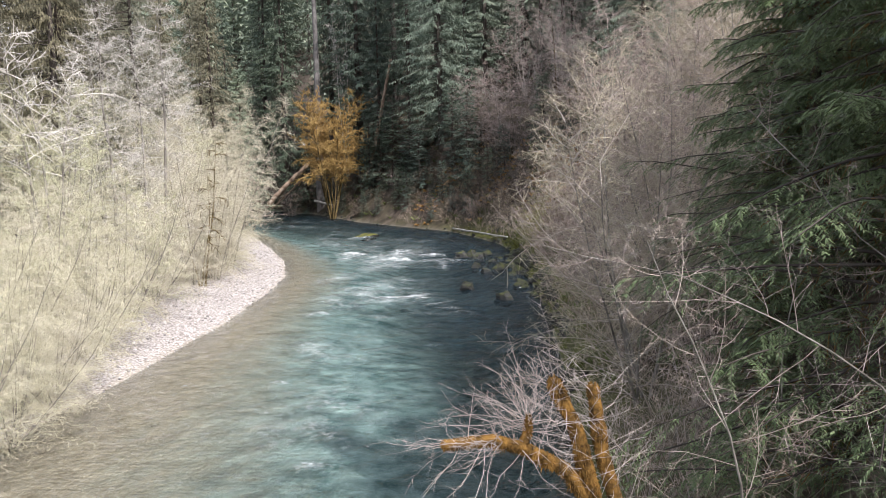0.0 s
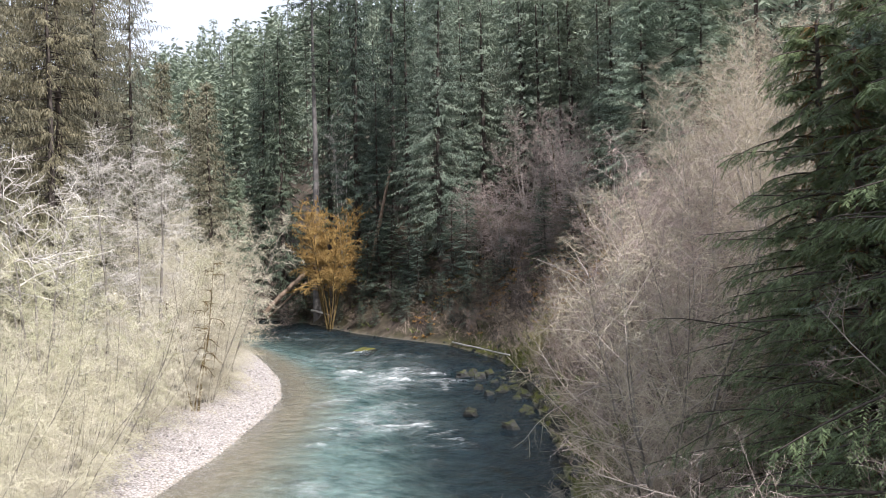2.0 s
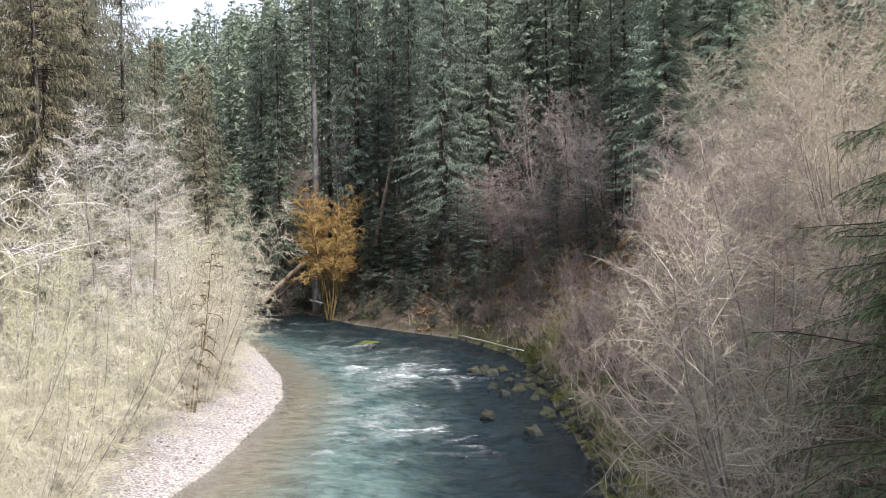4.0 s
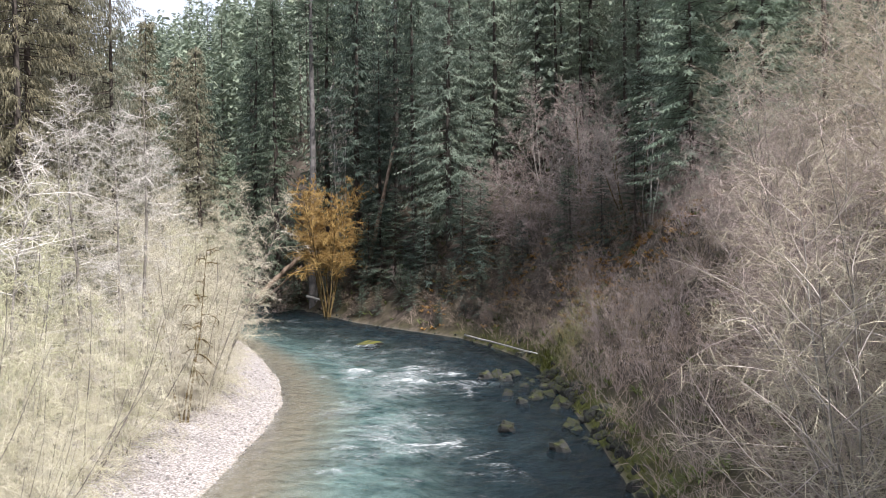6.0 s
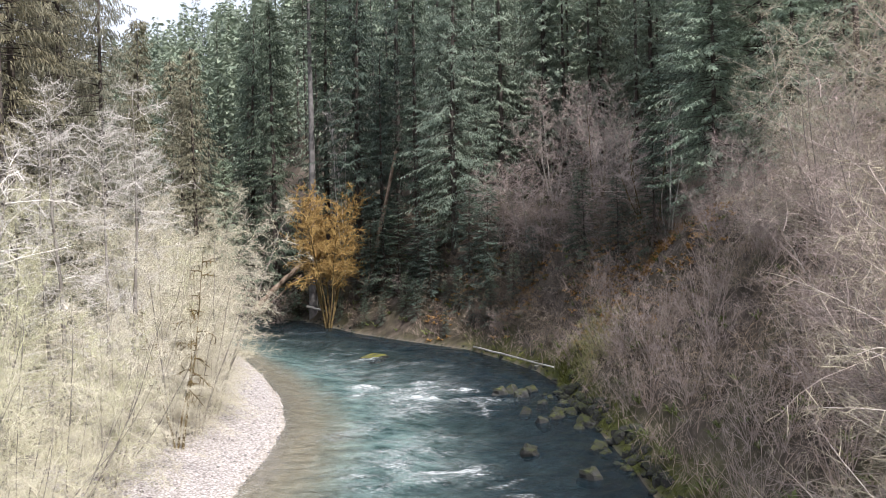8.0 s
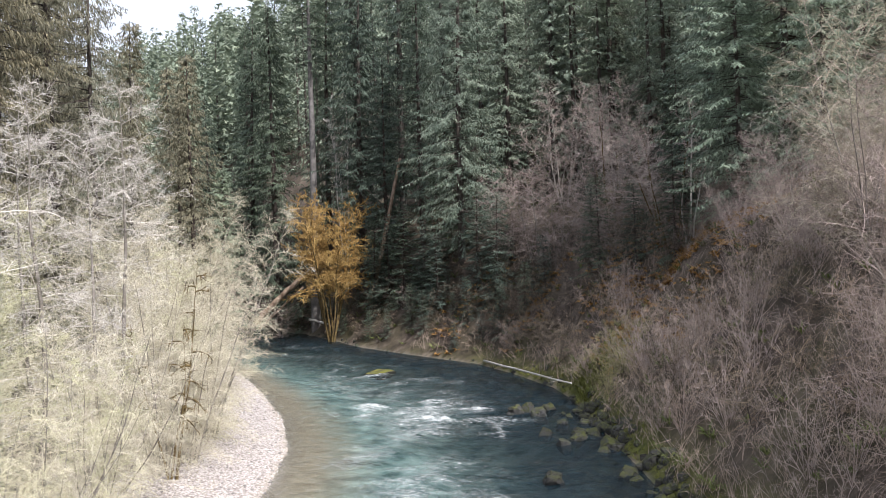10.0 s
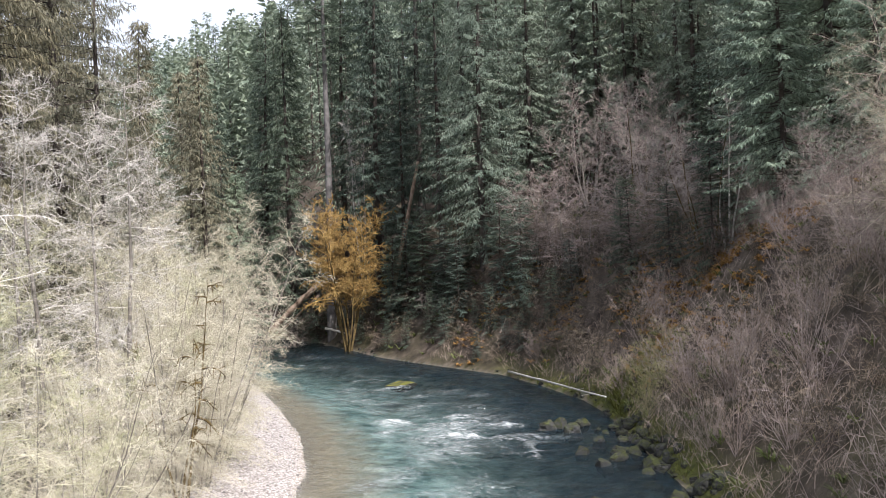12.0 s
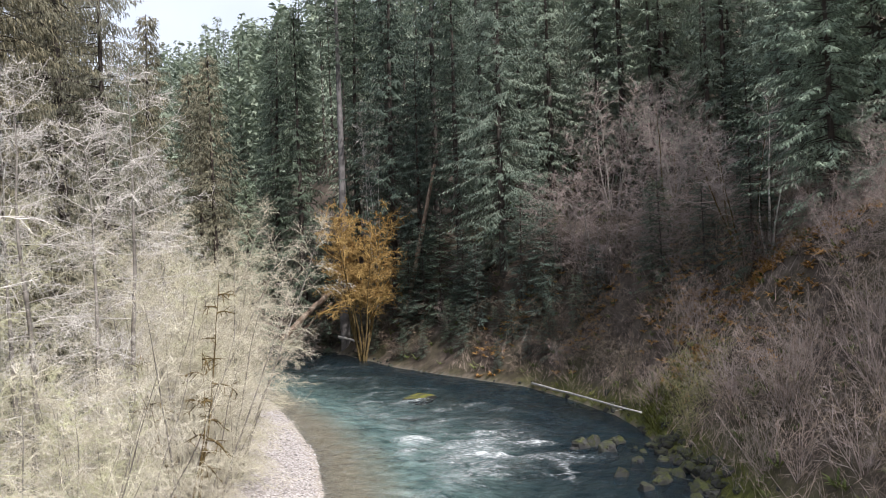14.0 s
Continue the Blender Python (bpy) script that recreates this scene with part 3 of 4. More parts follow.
def conifer_mesh(seed, height, spread, first=0.08, branches=150, fronds=16, fan=5, droop=0.45, width=0.05, length=0.55, ragged=0.25, cone=0.8, girth=0.011, rings=7, rise=0.15, hang=0.3, clumpy=0.8):
    """A conifer: tapered trunk, boughs that dip and lift at the tip, each set on both sides with flat hanging fronds of needle blades."""
    r = random.Random(seed)
    trunk, boughs, needles = Geo(), Geo(), Geo()
    stem = limb(r, Vector((0, 0, -0.8)), Vector((0, 0, 1)), height + 0.8, 0.012, 0.01, 10)
    r0 = girth * height
    trunk.tube(stem, [r0 * (1 - 0.95 * i / 10) + 0.015 for i in range(11)], rings)
    a = 0.0
    for k in range(branches):
        t = first + (1 - first) * ((k + r.random()) / branches) ** 0.92
        p, _ = along(stem, min(t, 0.997))
        a += 2.4 + r.uniform(-0.6, 0.6)
        clump = 1 + clumpy * noise.noise(Vector((math.cos(a) * 1.1 + seed, math.sin(a) * 1.1, t * height * 0.22)))
        ln = spread * (1.03 - t) ** cone * r.uniform(1 - ragged * 1.4, 1 + ragged) * clump * min(1, 0.55 + (t - first) * 4) + 0.3
        d = Vector((math.cos(a), math.sin(a), rise + 0.5 * t - 0.30 + r.uniform(-0.3, 0.3))).normalized()
        br = [p.copy()]
        for i in range(5):
            d = (d + rand_dir(r) * 0.07 + Vector((0, 0, -droop * 0.2 if i < 3 else droop * 0.12))).normalized()
            br.append(br[-1] + d * ln / 5)
        boughs.tube([br[0], br[2], br[4]], [0.015 + 0.008 * ln, 0.012, 0.005], 3)
        side = Vector((-math.sin(a), math.cos(a), 0))
        count = max(5, int(fronds * min(1.3, 0.25 + ln / spread)))
        for j in range(count):
            u = 0.12 + 0.88 * (j + r.random()) / count
            q, b = along(br, min(0.995, u))
            sgn = 1 if j % 2 else -1
            fl = length * (0.55 + 1.0 * (1.05 - u)) * r.uniform(0.6, 1.25)
            fd = (b * 0.75 + side * sgn * r.uniform(0.35, 1.0) + Vector((0, 0, 0.25 - hang * r.uniform(0.0, 2.2)))).normalized()
            sw = fd.cross(Vector((0, 0, 1)) + rand_dir(r) * 0.35)
            sw = sw.normalized() if sw.length > 1e-4 else side
            for m in range(fan):
                at = q + fd * fl * (m / fan) * 0.75
                dd = (fd + sw * r.uniform(-0.75, 0.75) + Vector((0, 0, -hang * r.uniform(0, 1.3)))).normalized()
                bw = dd.cross(Vector((0, 0, 1)) + rand_dir(r) * 0.5)
                needles.blade(at, dd * fl * r.uniform(0.3, 0.58), width * r.uniform(0.6, 1.3), bw.normalized() if bw.length > 1e-4 else sw)
    return trunk, boughs, needles


def conifer(place, label, group, needle=None, name="conifer", bark=None, **shape):
    root = tagged(new(name), label, "conifer", group)
    root.matrix_basis = pose(*place)
    t, b, n = conifer_mesh(**shape)
    part("trunk", t, bark or BARK_BROWN, root, True)
    tagged(part("branching", b, BARK_BROWN, root, True), kind="stuff")
    tagged(part("crown", n, needle or NEEDLE_DARK, root), kind="stuff")
    return root


def again(proto, x, y, size=1.0, tall=1.0, turn=None, sink=0.0, label=""):
    z = gz(x, y) - sink
    c = copy_thing(proto, pose(x, y, z, 0, 0, RND.uniform(0, 360) if turn is None else turn) @ Matrix.Diagonal((size, size, size * tall, 1)))
    if label:
        c["label"] = label
    return c


def standing(x, y, rz=0):
    return (x, y, gz(x, y), 0, 0, rz)

# ---- leafless trees of the left bank, behind the gravel bar ----
LEFT_GROUP, RIGHT_GROUP, FAR_GROUP = "bare trees on the gravel bar", "bare trees on the steep bank", "bare trees below the conifers"
left_a = bare_tree(standing(-20.9, 51.2), "tall pale leafless alder behind the gravel bar", LEFT_GROUP, TWIG_WHITE, seed=11, height=16.4, stems=2, laterals=44, subs=15, twigs=14, reach=0.25, lean=7, limb_thick=0.18, twig_r=0.0058, droop=-0.02, spread=82, taper=0.5)
left_b = bare_tree(standing(-21.6, 58.5, 40), "pale leafless alder with many stems by the gravel", LEFT_GROUP, seed=12, height=11.5, stems=6, laterals=20, subs=15, twigs=15, reach=0.33, lean=27, first=0.08, taper=0.45, twig_r=0.0055, limb_thick=0.16, thick=0.7)
left_c = bare_tree(standing(-18.6, 31, 10), "low cream-coloured leafless willow over the shallows", LEFT_GROUP, seed=13, height=8.0, stems=9, laterals=15, subs=14, twigs=15, reach=0.40, lean=46, droop=-0.07, first=0.06, taper=0.45, twig_r=0.005, limb_thick=0.16, thick=0.6)
left_d = bare_tree(standing(-23.5, 45.5, 10), "greenish budding leafless alder on the gravel bar", LEFT_GROUP, TWIG_BUDS, seed=14, height=11.0, stems=5, laterals=20, subs=15, twigs=15, reach=0.34, lean=24, first=0.08, taper=0.45, twig_r=0.0055, limb_thick=0.16, thick=0.7)
left_w = bare_tree(standing(-21.3, 40.5, 10), "white lichen-covered leafless tree above the brush", LEFT_GROUP, TWIG_WHITE, seed=15, height=13.8, stems=3, laterals=13, subs=10, twigs=5, reach=0.30, lean=22, twig_r=0.012, droop=-0.01, first=0.55, limb_thick=0.7, taper=0.4, twig_len=1.2)
left_n = bare_tree(standing(-19.3, 58.8, 30), "domed pale leafless alder over the gravel tip", LEFT_GROUP, TWIG_PALE, seed=17, height=12.6, stems=7, laterals=24, subs=15, twigs=15, reach=0.25, lean=18, first=0.06, taper=0.32, twig_r=0.0052, limb_thick=0.16, droop=-0.01, thick=0.7)
left_m = bare_tree(standing(-18.1, 51.2, 100), "small leafless maple with dark mossy drooping branches", LEFT_GROUP, BARK_MOSSY, BARK_MOSSY, limb_mat=BARK_MOSSY, seed=16, height=9.6, stems=3, laterals=9, subs=5, twigs=3, reach=0.20, lean=16, thick=0.9, limb_thick=1.6, droop=-0.20, first=0.40, twig_r=0.018)
LEFT_SPOTS = [
    (left_c, -14.7, 24.6, 0.7), (left_c, -14.5, 21.5, 0.65), (left_c, -15.1, 28.2, 0.6), (left_d, -17.2, 29.0, 0.62), (left_d, -18.6, 45.0, 0.62),
    (left_c, -15.9, 27.0, 0.8), (left_c, -15.8, 23.5, 0.85), (left_c, -16.2, 30.5, 0.75), (left_c, -17.0, 34.5, 0.8),
    (left_n, -20.9, 63.0, 0.9), (left_n, -22.6, 60.0, 1.05), (left_n, -18.5, 54.0, 0.72), (left_b, -24.8, 63, 1.1), (left_b, -18.9, 52, 0.85), (left_c, -19.3, 57.5, 0.9), (left_c, -19.5, 47.5, 1.1), (left_d, -20.5, 54.5, 0.9),
    (left_c, -18.7, 41.5, 1.1), (left_d, -19.6, 38, 0.85), (left_c, -18.0, 36, 0.95), (left_b, -24.0, 36.5, 0.8), (left_c, -18.0, 26, 0.95), (left_c, -17.6, 21, 0.95),
    (left_d, -20.8, 27.5, 0.8), (left_b, -22.8, 24, 0.85), (left_b, -23.8, 33.5, 0.9), (left_a, -26.8, 70, 1.0), (left_a, -21.7, 47.3, 0.95),
    (left_b, -24.3, 69.5, 0.8), (left_d, -26.8, 53, 1.1), (left_a, -31.3, 80, 0.95), (left_c, -22.3, 66.5, 0.9), (left_c, -19.9, 52.5, 0.8), (left_c, -20.8, 33, 1.0)]
for proto, x, y, s in LEFT_SPOTS:
    again(proto, x, y, s)

# ---- leafless trees of the right bank: long limbs that sweep out over the water ----
right_a = bare_tree(standing(3.5, 24.0), "large leafless alder with pale tips on the steep bank", RIGHT_GROUP, TWIG_TIPS, thick=0.55, limb_mat=TWIG_GREY, seed=21, height=10.8, stems=7, laterals=22, subs=14, twigs=9, reach=0.4, lean=20, first=0.05, twig_r=0.0052, limb_thick=0.2, skew=(-0.12, 0, 0), droop=-0.02, taper=0.5, spread=60, fuzz=0.45)
right_b = bare_tree(standing(5.1, 29.0), "spreading leafless alder leaning out over the river", RIGHT_GROUP, TWIG_DIM, thick=0.45, limb_mat=TWIG_DIM, seed=22, height=10.4, stems=7, laterals=20, subs=14, twigs=9, reach=0.4, lean=33, first=0.05, twig_r=0.0052, limb_thick=0.2, skew=(-0.16, 0, 0), droop=-0.02, taper=0.5, spread=60, fuzz=0.45)
for proto, x, y, s in [(right_a, 5.0, 28.4, 1.02), (right_b, 6.2, 35, 1.0), (right_a, 8.8, 32.5, 0.9), (right_b, 8.4, 41, 0.75), (right_b, 10.4, 47, 0.7), (right_a, 11.4, 53, 0.6), (right_a, 12.0, 58, 0.6), (right_a, 9.6, 35.5, 0.95), (right_a, 11.4, 39, 0.9), (right_a, 9.9, 50.0, 1.05), (right_a, 12.4, 46, 1.0), (right_b, 9.2, 56.5, 0.75)]:
    again(proto, x, y, s, turn=RND.uniform(-25, 25))

# ---- leafless trees below the conifers, across the bend ----
far_a = bare_tree(standing(2.4, 97), "round-crowned leafless grey-pink maple among conifers", FAR_GROUP, TWIG_GREY, limb_mat=TWIG_DIM, seed=31, height=11.6, stems=7, laterals=18, subs=11, twigs=8, reach=0.25, lean=30, taper=0.2, up=0.05, first=0.35, twig_r=0.0085, spread=55)
far_b = bare_tree(standing(7.3, 74.5), "leafless maple with a mossy leaning trunk", FAR_GROUP, TWIG_GREY, BARK_MOSSY, seed=32, height=10.0, stems=4, laterals=15, subs=11, twigs=8, reach=0.30, lean=28, taper=0.25, first=0.40, twig_r=0.0085, skew=(-0.22, 0, 0))
far_c = bare_tree(standing(-3.0, 93), "dim brown leafless maple on the slope", FAR_GROUP, TWIG_DIM, limb_mat=TWIG_DIM, seed=33, height=9.5, stems=6, laterals=16, subs=11, twigs=8, reach=0.40, lean=38, taper=0.45, droop=-0.01, first=0.12, twig_r=0.0085)
far_d = bare_tree(standing(-31, 103), "rust-brown leafless tree in front of the conifers", FAR_GROUP, TWIG_BROWN, limb_mat=TWIG_BROWN, seed=34, height=10.0, stems=5, laterals=15, subs=10, twigs=8, reach=0.34, lean=30, taper=0.4, first=0.12, twig_r=0.0085)
for proto, x, y, s in [(far_c, 0.5, 88, 0.9), (far_c, 3.5, 84, 0.9), (far_b, 5.0, 88, 1.05), (far_c, 6.6, 80.5, 0.75), (far_c, -1.0, 91.5, 1.0), (far_c, 4.0, 80, 0.7), (far_a, 6.3, 92, 0.85), 
                       (far_d, -34, 106, 0.95), (far_d, -36, 98, 1.0), (far_d, -39, 104, 1.1), (far_d, -43, 112, 1.1), (far_d, -37, 111, 1.0), (far_d, -27.5, 110, 0.55)]:
    again(proto, x, y, s)

bare_tree(standing(8.1, 73.6), "slender alders with whitish trunks beside the leaning maple", FAR_GROUP, TWIG_GREY, TWIG_WHITE, seed=35, height=9.5, stems=3, laterals=10, subs=7, twigs=6, reach=0.18, lean=7, first=0.6, twig_r=0.008, thick=1.1)
bare_tree(standing(-21.3, 115), "tall slender birch with a pale bare top", FAR_GROUP, TWIG_WHITE, TWIG_WHITE, seed=36, height=25, stems=3, laterals=16, subs=8, twigs=7, reach=0.07, lean=5, first=0.55, twig_r=0.012, thick=0.6, spread=45)

# the maple wrapped in golden moss
gold = bare_tree(standing(-21.2, 105.2), "maple thickly hung with golden moss at the river bend", "golden maple", MOSS_GOLD, BARK_MOSSY, limb_mat=MOSS_GOLD, seed=37, height=15.8, stems=9, laterals=18, subs=15, twigs=14, reach=0.3, lean=25, taper=0.35, up=0.05,
                 first=0.4, twig_r=0.028, droop=-0.07, thick=1.1, twig_len=0.75, limb_thick=0.7, flat=1.2, spread=58)

# ---- conifers ----
CON_GROUP = "conifers of the forest"
con_a = conifer(standing(-7.3, 97.5), "tall pale green fir standing on the steep bank", CON_GROUP, NEEDLE_PALE, seed=41, height=33, spread=6.4, branches=400, fronds=26, fan=7, width=0.036, length=0.66, droop=0.5, hang=0.75, cone=0.75)
con_b = conifer(standing(-18.5, 111), "tall dark conifer with narrow crown", CON_GROUP, seed=42, height=38, spread=5.2, first=0.12, branches=260, fronds=20, fan=6, width=0.055, length=0.8, droop=0.6, hang=0.75, cone=0.7)
con_c = conifer(standing(10.2, 68.5), "full dark green hemlock on the slope", CON_GROUP, NEEDLE_SOFT, seed=43, height=19, spread=4.8, branches=280, fronds=28, fan=8, first=0.04, width=0.029, length=0.55, droop=0.5, hang=0.6)
con_d = conifer(standing(-33, 72), "grey-green spruce hung with drooping sprays", CON_GROUP, NEEDLE_GREY, seed=44, height=38, spread=7.2, first=0.05, branches=230, fronds=30, fan=5, droop=0.75, length=0.75, width=0.04, cone=0.5, hang=1.5, clumpy=0.9)
con_e = conifer(standing(-31.6, 95), "grey-green spruce with ragged pointed crown", CON_GROUP, NEEDLE_GREY, seed=45, height=28, spread=4.8, first=0.05, branches=220, fronds=24, fan=5, droop=0.7, length=0.7, width=0.045, hang=1.0)
# the tree whose long bare trunk shows above the golden maple
con_s = conifer(standing(-24.3, 112.5), "old fir with a long bare grey trunk and high crown", CON_GROUP, bark=BARK_SNAG, seed=46, height=48, spread=6.2, first=0.60, branches=120, fronds=24, fan=6, width=0.06, length=0.85, droop=0.6, cone=0.5, girth=0.0115)
con_f = conifer(standing(-9.6, 96), "small young hemlock in the undergrowth", CON_GROUP, seed=48, height=7, spread=2.0, first=0.04, branches=110, fronds=14, fan=4, width=0.035, length=0.5)
# its needles are lightened to stand for sun and haze on the hillside
con_h = conifer(standing(7.5, 101), "tall pale grey-green conifer on the lit hillside", CON_GROUP, NEEDLE_HAZED, seed=50, height=32, spread=5.0, first=0.10, branches=250, fronds=20, fan=6, width=0.052, length=0.78, droop=0.55, hang=0.7, cone=0.7)
CONIFERS = [
    (con_b, -47, 136, 0.82), (con_b, -56, 140, 0.85), (con_b, -39, 141, 0.85), (con_b, -62, 126, 0.8), (con_c, -40, 111, 1.0), (con_c, -36, 118, 1.1), (con_c, -45, 122, 1.2),
    (con_b, -29.5, 117, 1.0), (con_b, -14, 113, 1.05), (con_b, -20, 120, 1.1), (con_e, -36, 103, 0.95), (con_e, -41.3, 117, 1.18), (con_d, -39, 84, 0.85), (con_d, -31, 60, 0.85),
    (con_d, -34, 50, 0.95), (con_e, -29.5, 76, 0.9), (con_d, -33, 40, 0.9), (con_e, -37, 94, 0.9), (con_e, -47, 106, 0.95), (con_d, -45, 72, 1.0), (con_d, -43, 60, 1.0), (con_d, -30, 29, 0.8),
    (con_b, -34, 124, 1.0), (con_d, -28.5, 68, 0.75), (con_d, -37, 64, 0.9), (con_d, -31, 51, 0.8), (con_d, -40, 68, 1.05), (con_d, -33, 65, 0.95), (con_d, -36, 76, 0.9), (con_e, -44, 98, 0.95), (con_e, -54, 112, 1.0), (con_e, -52, 96, 1.0), (con_e, -49, 120, 0.9), (con_b, -42, 132, 0.8), (con_b, -11.5, 106, 0.8), (con_f, -16.5, 104.5, 1.08), (con_f, -13.2, 101, 1.3), (con_f, -11.0, 98.6, 1.1), (con_f, -14.8, 103, 1.2), (con_f, -9.5, 99.2, 1.2), (con_f, -26.5, 115, 1.44),
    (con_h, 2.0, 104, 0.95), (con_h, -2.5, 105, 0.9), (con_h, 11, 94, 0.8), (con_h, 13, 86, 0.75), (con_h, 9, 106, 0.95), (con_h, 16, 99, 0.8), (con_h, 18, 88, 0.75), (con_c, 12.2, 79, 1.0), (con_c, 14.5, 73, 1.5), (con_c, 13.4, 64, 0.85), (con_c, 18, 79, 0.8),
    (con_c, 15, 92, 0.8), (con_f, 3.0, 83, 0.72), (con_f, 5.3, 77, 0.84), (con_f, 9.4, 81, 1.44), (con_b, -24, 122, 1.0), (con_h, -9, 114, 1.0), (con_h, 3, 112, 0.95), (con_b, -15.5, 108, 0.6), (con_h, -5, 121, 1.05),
    (con_d, -46, 99, 1.0), (con_d, -51, 103, 1.05), (con_d, -55, 108, 1.1), (con_d, -44, 90, 0.95), (con_d, -49, 92, 1.0), (con_d, -42, 79, 0.9), (con_d, -47, 84, 1.0), (con_d, -36, 57, 0.95), (con_d, -39, 53, 1.0)]
for proto, x, y, s in CONIFERS:
    again(proto, x, y, s)

# forest beyond, up to the ridge, and over the slope behind
lt, lb, ln = conifer_mesh(seed=47, height=24, spread=4.0, first=0.08, branches=74, fronds=7, fan=2, width=0.17, length=1.5, droop=0.5, rings=4, hang=0.5)


def forest_places():
    r = random.Random(5)
    out = []
    while len(out) < 380:
        y = r.uniform(-50, 340)
        x = r.uniform(-190, 110)
        if y < 100 and (-50 < x < 21):
            continue
        dr, dl = banks(np.array([x]), np.array([y]))
        if dr[0] < 14 and dl[0] < 20:
            continue
        if -27 < x + (y - 112) * 0.2 < -2 and y < 114:
            continue
        if y > 100 and abs(x + 40) > 120 or (y < 60 and (x > 50 or x < -80)):
            continue
        if y < 60 and r.random() < 0.5:
            continue
        if all((x - o[0]) ** 2 + (y - o[1]) ** 2 > 12 for o in out[-250:]):
            s = r.uniform(0.75, 1.25)
            out.append((x, y, gz(x, y) - 0.5, r.uniform(0, 6.28), s, s * r.uniform(0.9, 1.2)))
    extra = 0
    while extra < 90:
        y = r.uniform(84, 160)
        x = r.uniform(-24, 40)
        dr, _ = banks(np.array([x]), np.array([y]))
        if 17 < dr[0] < 48 and all((x - o[0]) ** 2 + (y - o[1]) ** 2 > 9 for o in out):
            s = r.uniform(0.6, 1.1)
            out.append((x, y, gz(x, y) - 0.5, r.uniform(0, 6.28), s, s * r.uniform(0.9, 1.2)))
            extra += 1
    # trees largely out of view on the right hill, added to shade the bank
    for x, y, s in [(18, 66, 1.1), (18, 49, 1.1), (21, 56, 1.2)]:
        out.append((x, y, gz(x, y) - 0.5, x, s, s))
    return out


far_places = forest_places()


def ridge_places():
    """Close-set trees up to the skyline beyond the bend."""
    r = random.Random(6)
    out = []
    while len(out) < 820:
        far, bearing = r.uniform(165, 420), radians(r.uniform(-27, 14) if len(out) < 580 else r.uniform(-23, -10))
        x, y = -5 + far * math.sin(bearing), 15 + far * math.cos(bearing)
        s = r.uniform(0.75, 1.2)
        out.append((x, y, gz(x, y) - 0.5, r.uniform(0, 6.28), s, s * r.uniform(0.9, 1.25)))
    return out


rt, rb, rn = conifer_mesh(seed=49, height=23, spread=3.9, first=0.06, branches=48, fronds=4, fan=1, width=0.42, length=2.4, droop=0.5, rings=3, hang=0.5)
woods = tagged(new("far_woods"), "dense conifer forest climbing the hillside to the ridge", "forest", kind="stuff")
tagged(part("crown", scatter(ln.arrays(), far_places), NEEDLE_HAZED, woods), kind="stuff")
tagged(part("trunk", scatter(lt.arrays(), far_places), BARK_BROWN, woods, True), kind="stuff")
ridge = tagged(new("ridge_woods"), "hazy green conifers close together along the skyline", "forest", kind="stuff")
tagged(part("crown", scatter(rn.arrays(), ridge_places()), NEEDLE_HAZED, ridge), kind="stuff")


